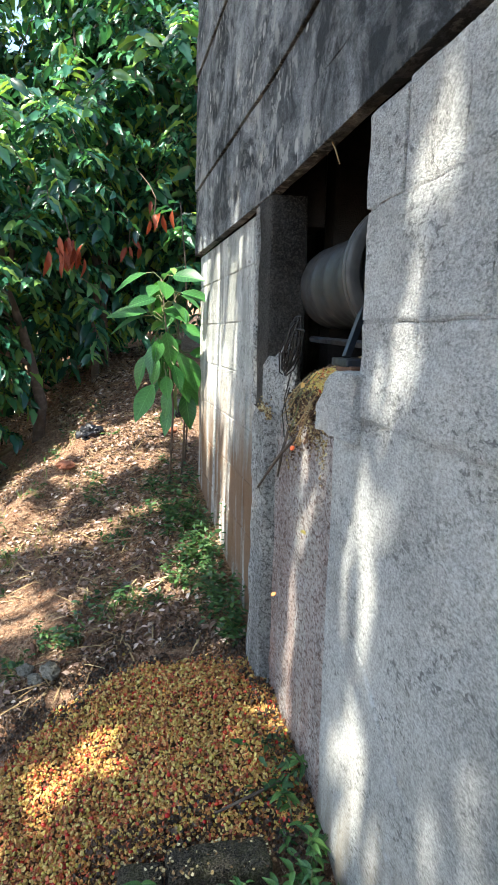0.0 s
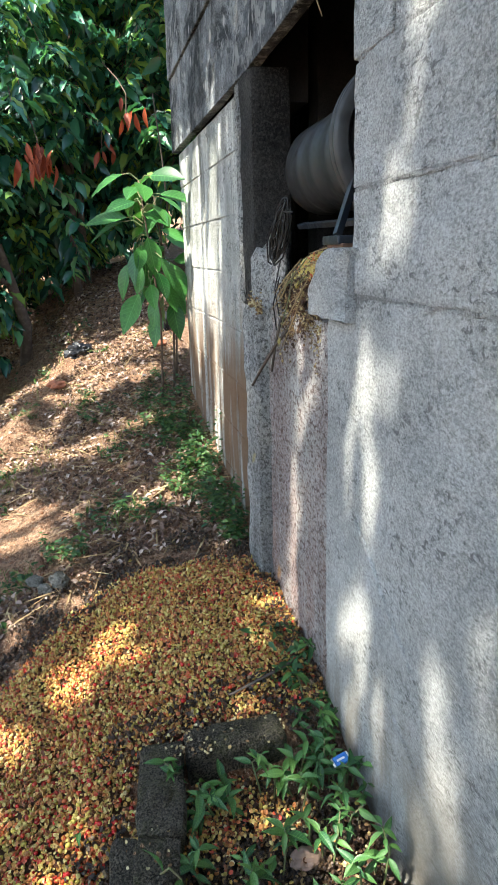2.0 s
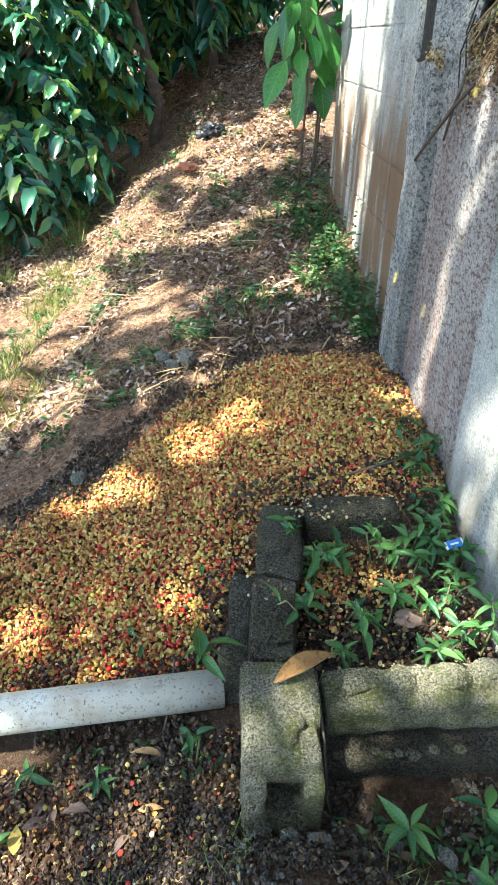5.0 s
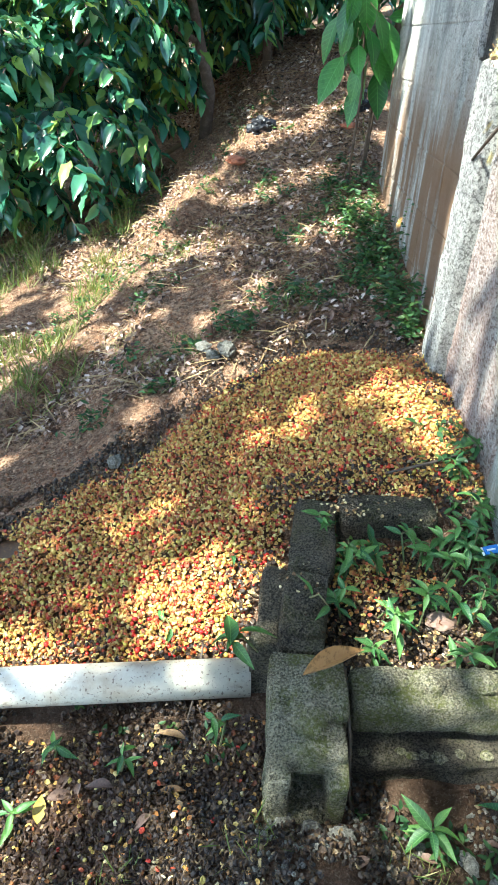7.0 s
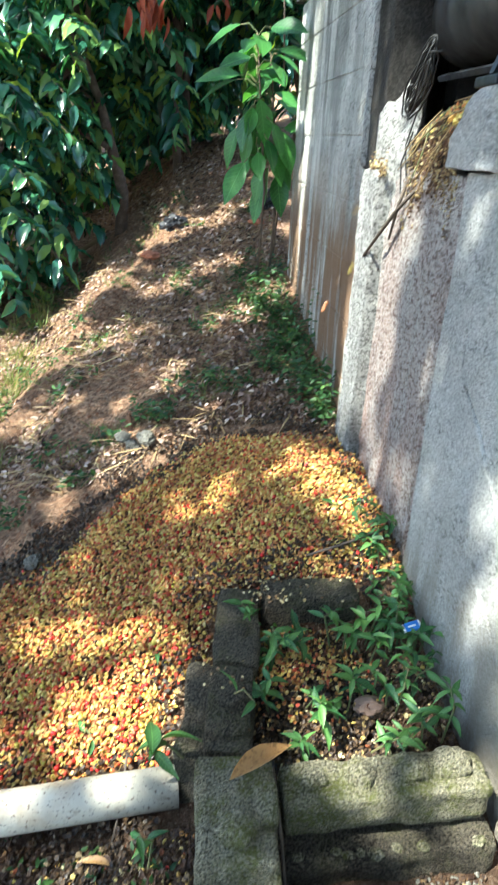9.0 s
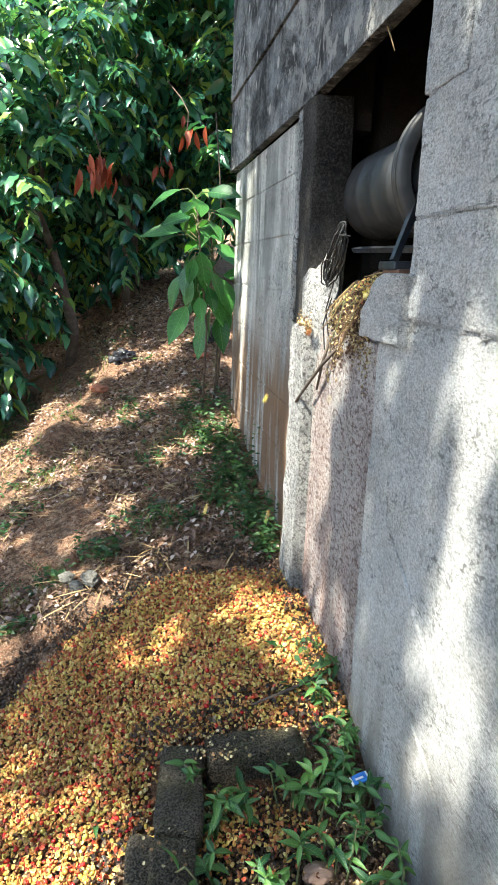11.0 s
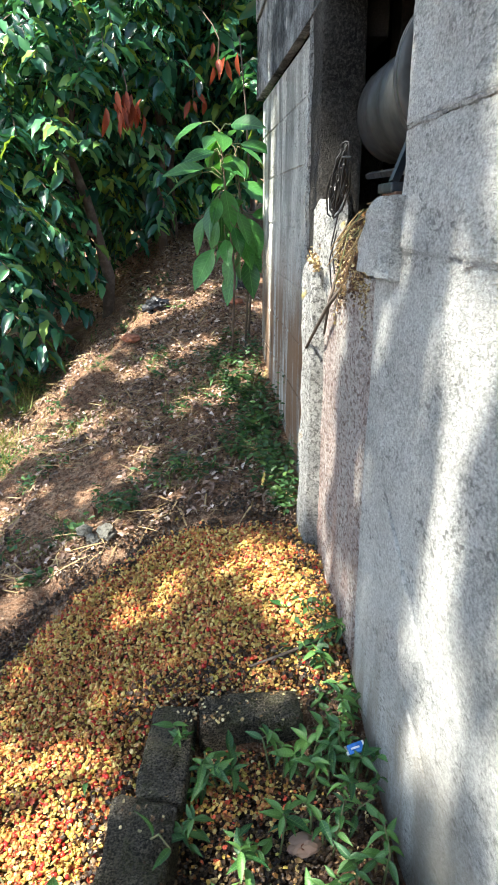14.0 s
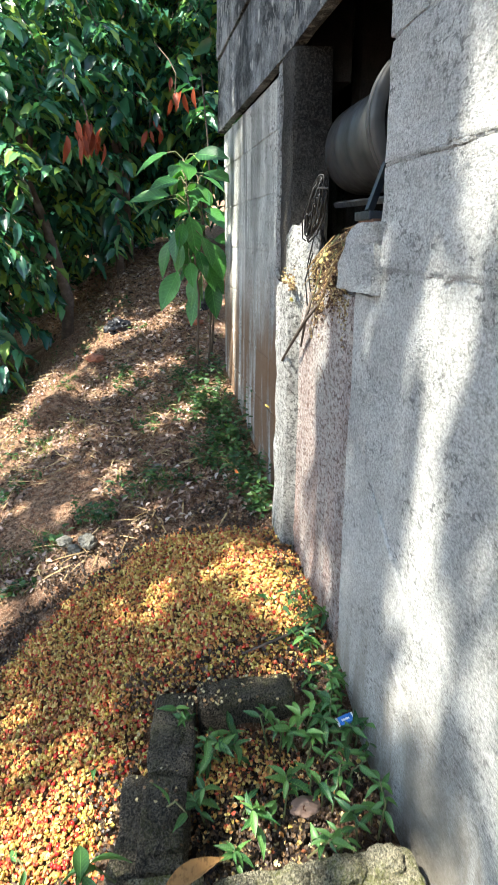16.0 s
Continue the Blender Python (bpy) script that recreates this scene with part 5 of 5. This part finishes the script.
SPOT = random.Random(12)
BANK_SPOTS = tuple((SPOT.uniform(-1.2, 0.3), SPOT.uniform(2.15, 4.6), SPOT.uniform(0.03, 0.09), SPOT.uniform(0.03, 0.07), 9) for _ in range(24))
low_weeds("wall_weeds", ((0.38, 2.22, 0.08, 0.19, 42), (0.35, 2.42, 0.10, 0.11, 32), (0.36, 2.70, 0.11, 0.10, 50), (0.33, 3.05, 0.12, 0.09, 46), (0.26, 3.45, 0.16, 0.11, 50), (0.42, 2.62, 0.02, 0.32, 8), (0.40, 2.06, 0.05, 0.14, 26), (0.30, 2.55, 0.12, 0.09, 40), (0.30, 2.9, 0.12, 0.09, 40), (0.22, 3.2, 0.14, 0.08, 40)), 75, "small green weeds along the foot of the wall", (0.016, 0.040))
low_weeds("bank_weeds", ((-0.24, 2.27, 0.09, 0.12, 24), (-0.02, 2.42, 0.10, 0.10, 22), (0.13, 2.36, 0.06, 0.07, 14), (-0.40, 2.22, 0.06, 0.06, 14), (0.05, 3.0, 0.14, 0.06, 20), (-0.1, 3.5, 0.12, 0.07, 18), (-0.62, 2.75, 0.10, 0.07, 18), (-0.45, 1.98, 0.06, 0.05, 14), (-0.7, 1.9, 0.08, 0.06, 14), (-0.3, 4.9, 0.2, 0.12, 22), (-1.0, 4.7, 0.3, 0.15, 40), (-0.5, 6.0, 0.2, 0.2, 24)) + BANK_SPOTS, 76, "scattered low green weeds among dead leaves", (0.014, 0.036))
low_weeds("curb_weeds", ((0.14, 0.50, 0.05, 0.05, 8), (0.30, 0.46, 0.10, 0.06, 16), (0.42, 0.50, 0.05, 0.08, 12), (-0.10, 0.66, 0.03, 0.04, 6), (-0.30, 0.70, 0.10, 0.03, 10)), 79, "small creeping weeds round the curb", (0.010, 0.024))
low_weeds("corner_weeds", ((0.43, 1.26, 0.03, 0.13, 9), (0.43, 1.42, 0.02, 0.07, 6)), 77, "thin weeds at the foot of the rendered wall", (0.015, 0.035))


def weed(x, y, z, height, count, seed, lean=(0, 0), size=(0.026, 0.056)):
    """A lance-leaved weed with an arching stem."""
    rng = random.Random(seed)
    ob = thing("lance_leaved_weed", (x, y, z), "green weed with pointed lance-shaped leaves", "weed", "weeds round the trough")
    tip = Vector((lean[0] + rng.uniform(-0.04, 0.04), lean[1] + rng.uniform(-0.04, 0.04), height))
    pts = [Vector((0, 0, -0.02)), tip * 0.5 + Vector((rng.uniform(-0.02, 0.02), rng.uniform(-0.02, 0.02), 0.02)), tip]
    part("stem", tube(pts, [0.0025, 0.0022, 0.0015], 5), STEM, ob)
    a = rng.uniform(0, 6.28)
    for k in range(count):
        s = 0.35 + 0.65 * k / max(1, count - 1)
        at = pts[0].lerp(pts[1], s * 2) if s < 0.5 else pts[1].lerp(pts[2], s * 2 - 1)
        a += 2.4 + rng.uniform(-0.4, 0.4)
        put_leaf(LANCE, ob, at, (math.cos(a), math.sin(a), rng.uniform(-0.4, 0.9)), (rng.gauss(0, 0.45), rng.gauss(-0.2, 0.45), 1), rng.uniform(*size) * rng.uniform(0.7, 1.05))


WEEDS = ((0.075, 1.08, -0.10, 0.06, 5, 1), (0.11, 0.98, -0.13, 0.08, 6, 2), (0.19, 1.0, -0.13, 0.07, 6, 3), (0.20, 0.83, -0.13, 0.11, 7, 4), (0.25, 0.86, -0.13, 0.09, 6, 5), (0.35, 0.86, -0.13, 0.10, 7, 6),
         (0.42, 1.14, -0.08, 0.10, 7, 7), (0.42, 1.02, -0.11, 0.10, 7, 8), (0.40, 0.94, -0.12, 0.09, 6, 9), (0.16, 1.06, -0.12, 0.05, 5, 10), (0.33, 1.0, -0.12, 0.07, 6, 11), (0.43, 0.80, -0.12, 0.12, 7, 12),
         (0.38, 0.77, -0.12, 0.08, 6, 13), (0.40, 1.21, -0.03, 0.07, 6, 14), (0.28, 0.78, -0.12, 0.07, 5, 15), (0.15, 0.76, -0.13, 0.06, 5, 16), (0.43, 1.30, 0.0, 0.05, 5, 17), (0.10, 0.88, -0.13, 0.06, 5, 18))
for x, y, z, h, n, s in WEEDS:
    weed(x, y, z, h, n + 4, s)
for k in range(36):
    wr = random.Random(900 + k)
    x, y = wr.uniform(0.09, 0.45), wr.uniform(0.76, 1.08) if k < 18 else wr.uniform(1.0, 1.26)
    x = x if k < 18 else wr.uniform(0.36, 0.45)
    weed(x, y, -0.13 + 0.12 * max(0, y - 0.95), wr.uniform(0.03, 0.09), 6, 200 + k)
for x, y, h, n, s in ((0.25, 0.50, 0.10, 7, 31), (0.38, 0.52, 0.12, 7, 32), (-0.32, 0.60, 0.05, 6, 33), (-0.46, 0.62, 0.05, 6, 34), (-0.49, 0.48, 0.05, 6, 35), (-0.14, 0.64, 0.06, 5, 36), (0.32, 0.42, 0.07, 6, 37), (0.45, 0.44, 0.10, 6, 38), (-0.75, 0.50, 0.05, 6, 39)):
    weed(x, y, ground_z(x, y), h, n, s, (0, 0), (0.03, 0.05) if x < 0.2 else (0.04, 0.07))
weed(-0.075, 0.76, -0.09, 0.05, 5, 51, (-0.03, -0.05), (0.055, 0.085))
weed(0.0, 0.86, -0.055, 0.012, 2, 52, (0.02, 0.0), (0.06, 0.08))
weed(-0.15, 1.06, pulp_z(-0.15, 1.06), 0.012, 3, 53, (0, 0), (0.04, 0.06))
weed(-0.30, 0.93, pulp_z(-0.30, 0.93), 0.012, 2, 54, (0, 0), (0.03, 0.05))
bar("vine", [(0.082, 0.70, -0.062), (0.088, 0.59, -0.10), (0.098, 0.55, -0.22), (0.13, 0.50, -0.285), (0.17, 0.46, -0.30)], 0.003, STICK, "thin bare runner creeping over the curb", "vine", "runners")
bar("vine", [(-0.19, 0.84, -0.20), (-0.19, 0.78, -0.218), (-0.20, 0.73, -0.25), (-0.22, 0.66, -0.31)], 0.0025, STICK, "thin dark runner hanging over the white pipe", "vine", "runners")


# ---- loose small things ----
def loose_leaf(mesh, x, y, z, turn, length, label):
    """A single fallen leaf."""
    ob = new("fallen_leaf", mesh)
    ob.matrix_world = pose(x, y, z, 6, 8, turn) @ Matrix.Diagonal((length, length, length, 1))
    return tagged(ob, label, "leaf", "single fallen leaves")


TAN = leaf_mesh("tan_leaf_blade", 0.13, 0.18, 0.16, TANLEAF)
YEL = leaf_mesh("yellow_leaf_blade", 0.24, 0.05, 0.05, YELLOWLEAF)
loose_leaf(TAN, 0.005, 0.665, -0.048, -58, 0.135, "large curled tan leaf lying on the block")
loose_leaf(YEL, 0.0, 2.10, pulp_z(0.0, 2.10) + 0.012, -40, 0.06, "yellow leaf at the edge of the pulp")
loose_leaf(YEL, -0.44, 0.50, ground_z(-0.44, 0.50) + 0.012, 10, 0.05, "yellow leaf on the damp soil")
loose_leaf(TAN, -0.19, 0.57, ground_z(-0.19, 0.57) + 0.012, 100, 0.06, "curled tan leaf on the damp soil")
loose_leaf(YEL, -0.08, 3.3, ground_z(-0.08, 3.3) + 0.015, 30, 0.06, "small yellow leaf on the litter")
loose_leaf(TAN, -0.20, 0.66, ground_z(-0.20, 0.66) + 0.012, 80, 0.065, "long brown leaf beside the pipe")
DEADBLADE = leaf_mesh("dead_leaf_blade", 0.20, 0.30, 0.16, piece_leaf("brown_fallen_leaf", (0.09, 0.05, 0.035), (0.24, 0.15, 0.11), 0.6, 0.1, 0.03, 0.5))
for k in range(16):
    lr = random.Random(500 + k)
    x, y = (lr.uniform(-0.75, -0.08), lr.uniform(0.34, 0.70)) if k < 9 else (lr.uniform(0.1, 0.46), lr.uniform(0.33, 0.52))
    loose_leaf(DEADBLADE, x, y, ground_z(x, y) + 0.012, lr.uniform(0, 360), lr.uniform(0.025, 0.06), "curled brown dead leaf on the damp soil")
GREENLEAF = leaf_mesh("green_leaf_blade", 0.27, 0.05, 0.05, BROADLEAF)
loose_leaf(GREENLEAF, 0.33, 1.42, pulp_z(0.33, 1.42) + 0.012, 60, 0.055, "green leaf fallen on the pulp")


def stone(x, y, z, size, seed, material, label, category="stone", name="stone"):
    bm = blob(size, seed, 0.4)
    ob = part(name, bm, material)
    ob.matrix_world = pose(x, y, z, 0, 0, seed * 37)
    return tagged(ob, label, category, "stones on the bank")


stone(-0.245, 2.095, -0.085, (0.038, 0.03, 0.028), 3, STONE, "pale grey angular stone at the pulp's edge")
stone(-0.34, 2.16, -0.11, (0.03, 0.025, 0.02), 5, STONE, "small pale stone among weeds")
stone(-0.30, 2.10, -0.12, (0.02, 0.03, 0.02), 6, STONE, "small grey stone among weeds")
stone(-0.53, 1.50, -0.205, (0.03, 0.022, 0.015), 7, STONE, "flat dark stone in the rot")
stone(-0.36, 4.0, ground_z(-0.36, 4.0) + 0.01, (0.07, 0.05, 0.025), 8, BRICKRED, "broken red clay lump in the soil", "clay lump", "clay_lump")
stone(0.30, 4.2, ground_z(0.30, 4.2) + 0.01, (0.05, 0.04, 0.02), 9, BRICKRED, "broken red clay piece by the wall", "clay lump", "clay_lump")
stone(0.02, 2.55, ground_z(0.02, 2.55) + 0.005, (0.03, 0.025, 0.012), 10, STONE, "small flat stone in the litter")
stone(-0.33, 2.28, ground_z(-0.33, 2.28) + 0.02, (0.012, 0.02, 0.035), 11, WOOD, "upright broken bark chip", "bark chip", "bark_chip")
for k, (x, y) in enumerate(((0.33, 0.44), (0.36, 0.40), (0.40, 0.46), (0.03, 0.47), (0.07, 0.455), (-0.02, 0.49), (0.20, 0.47), (0.29, 0.47))):
    stone(x, y, ground_z(x, y) + 0.006, (0.016 + 0.004 * (k % 3), 0.013, 0.010), 30 + k, STONE, "small pale stone below the curb")
stone(0.30, 0.88, -0.12, (0.032, 0.025, 0.012), 44, LITTER, "pale crumpled leaf lump in the trough", "leaf lump", "leaf_lump")


def plastic_bag(x, y, size, seed, label, material):
    bm = blob(size, seed, 0.55, 4)
    for v in bm.verts:
        v.co += 0.012 * Vector((noise.noise(v.co * 40), noise.noise(v.co * 40 + Vector((9, 0, 0))), noise.noise(v.co * 40 + Vector((0, 9, 0)))))
    ob = part("plastic_bag", bm, material, smooth=False)
    ob.matrix_world = pose(x, y, ground_z(x, y) + size[2] * 0.6, 0, 0, 20)
    return tagged(ob, label, "plastic bag", "litter on the bank")


plastic_bag(-0.225, 4.42, (0.085, 0.07, 0.055), 3, "crumpled black plastic bag on the litter", PLASTIC)
plastic_bag(0.37, 4.5, (0.06, 0.05, 0.07), 4, "small dark plastic scrap by the plants", PLASTIC)


def wrapper():
    ob = thing("wrapper", (0.428, 1.03, -0.048, 18, -8, 12), "small blue and white foil wrapper in the weeds", "wrapper")
    for name, x0, x1, m in (("blue_print", -0.018, 0.015, BLUE), ("white_end", 0.0155, 0.019, WHITE), ("white_end", -0.023, -0.0185, WHITE)):
        bm = rough_box((x0, -0.010, -0.003), (x1, 0.010, 0.003), 0.008, 0.003, 0.0012, 3)
        part(name, bm, m, ob)
    part("print_bar", rough_box((-0.012, -0.003, 0.0035), (0.007, 0.001, 0.0055), 0.02, 0, 0, 1), WHITE, ob)


wrapper()


# ---- what moves ----
def make_flakes(count):
    rng = random.Random(77)
    me = bpy.data.meshes.new("flake_shell")
    v, f = HUSK
    me.from_pydata([tuple((p - (0, 0.5, -0.1)) * 0.0165) for p in v], [], [tuple(q) for q in f])
    m = Mat("flying_skin", 0.4, 0.5)
    m.base(m.ramp(m.each(), (0.0, (0.50, 0.40, 0.08)), (0.6, (0.62, 0.50, 0.18)), (0.85, (0.60, 0.30, 0.07)), (1.0, (0.45, 0.08, 0.03))))
    me.materials.append(m.m)
    made = []
    for k in range(count):
        ob = new("pulp_flake", me)
        tagged(ob, "yellow cherry skin thrown out by the drum", "coffee pulp", "flying cherry skins")
        made.append((ob, -0.3 + 16.4 * (k + rng.uniform(-0.4, 0.4)) / count, rng))
    return made


FLAKES = make_flakes(210)


def flake_rows(t0, rng):
    early = t0 < 6.0
    u = rng.uniform(0.15, 0.7)
    x, y, z = spill_point(u, rng.uniform(0.25, 0.45))
    z += 0.015
    if early:
        vx, vy, vz = rng.uniform(-0.45, -0.12), rng.uniform(-0.1, 0.45), rng.uniform(-0.5, 0.1)
    else:
        vx, vy, vz = rng.uniform(-0.95, -0.30), rng.uniform(0.1, 1.15), rng.uniform(-0.5, 0.35)
    spin = [rng.uniform(-55, 55) for _ in range(3)]
    turn = [rng.uniform(-180, 180) for _ in range(3)]
    rows = []
    if t0 > 0:
        rows.append((0.0, pose(x, y, z - 0.012, *turn)))
        rows.append((t0, pose(x, y, z - 0.012, *turn)))
    step, k, done = 1 / 15, 1, False
    while not done:
        s = step * k
        px, py, pz = x + vx * s, y + vy * s, z + vz * s - 4.9 * s * s
        rest = max(pulp_z(px, py), ground_z(px, py)) + 0.014
        if pz < rest:
            pz, done = rest, True
        turn = [a + b * 0.8 for a, b in zip(turn, spin)]
        if t0 + s >= 0:
            if not rows:
                rows.append((0.0, pose(px, py, pz, *turn)))
            if t0 + s > rows[-1][0] + 0.02:
                rows.append((t0 + s, pose(px, py, pz, *turn)))
        k += 1
    last = rows[-1][1]
    rows = [r for r in rows if r[0] < 15.95]
    rows.append((16.0, last if rows[-1][1] == last or t0 + step * k < 16 else rows[-1][1]))
    return rows


def motions():
    c = (0.662, 1.44, 1.236)
    walk(DRUM, [(k * 0.2, pose(*c, 0, 64.0 * k, 0)) for k in range(81)])
    for ob, t0, rng in FLAKES:
        walk(ob, flake_rows(t0, rng))
    # These tilts of the unseen trees shift the sun patches.
    for ob, dapple_tilt in ((SHADE_NEAR, ((0, 0, 0), (2.5, 0.12, 0.1), (5.2, 0, -0.1), (7.3, 1.5, 0.3), (9.5, 1.7, 0.2), (12, 1.6, 0.3), (14, 1.8, 0.1), (16, 1.6, 0.2))),
                     (SHADE_FAR, ((0, 0, 0), (2.5, -0.15, 0.1), (4.6, 0, 0.1), (7.3, -4.1, 0.3), (9.5, -4.3, 0.2), (12, -4.1, 0.4), (14, -4.3, 0.1), (16, -4.1, 0.2)))):
        at = ob.matrix_world.translation.copy()
        walk(ob, [(t, pose(*at, a, b, 0)) for t, a, b in dapple_tilt])


motions()
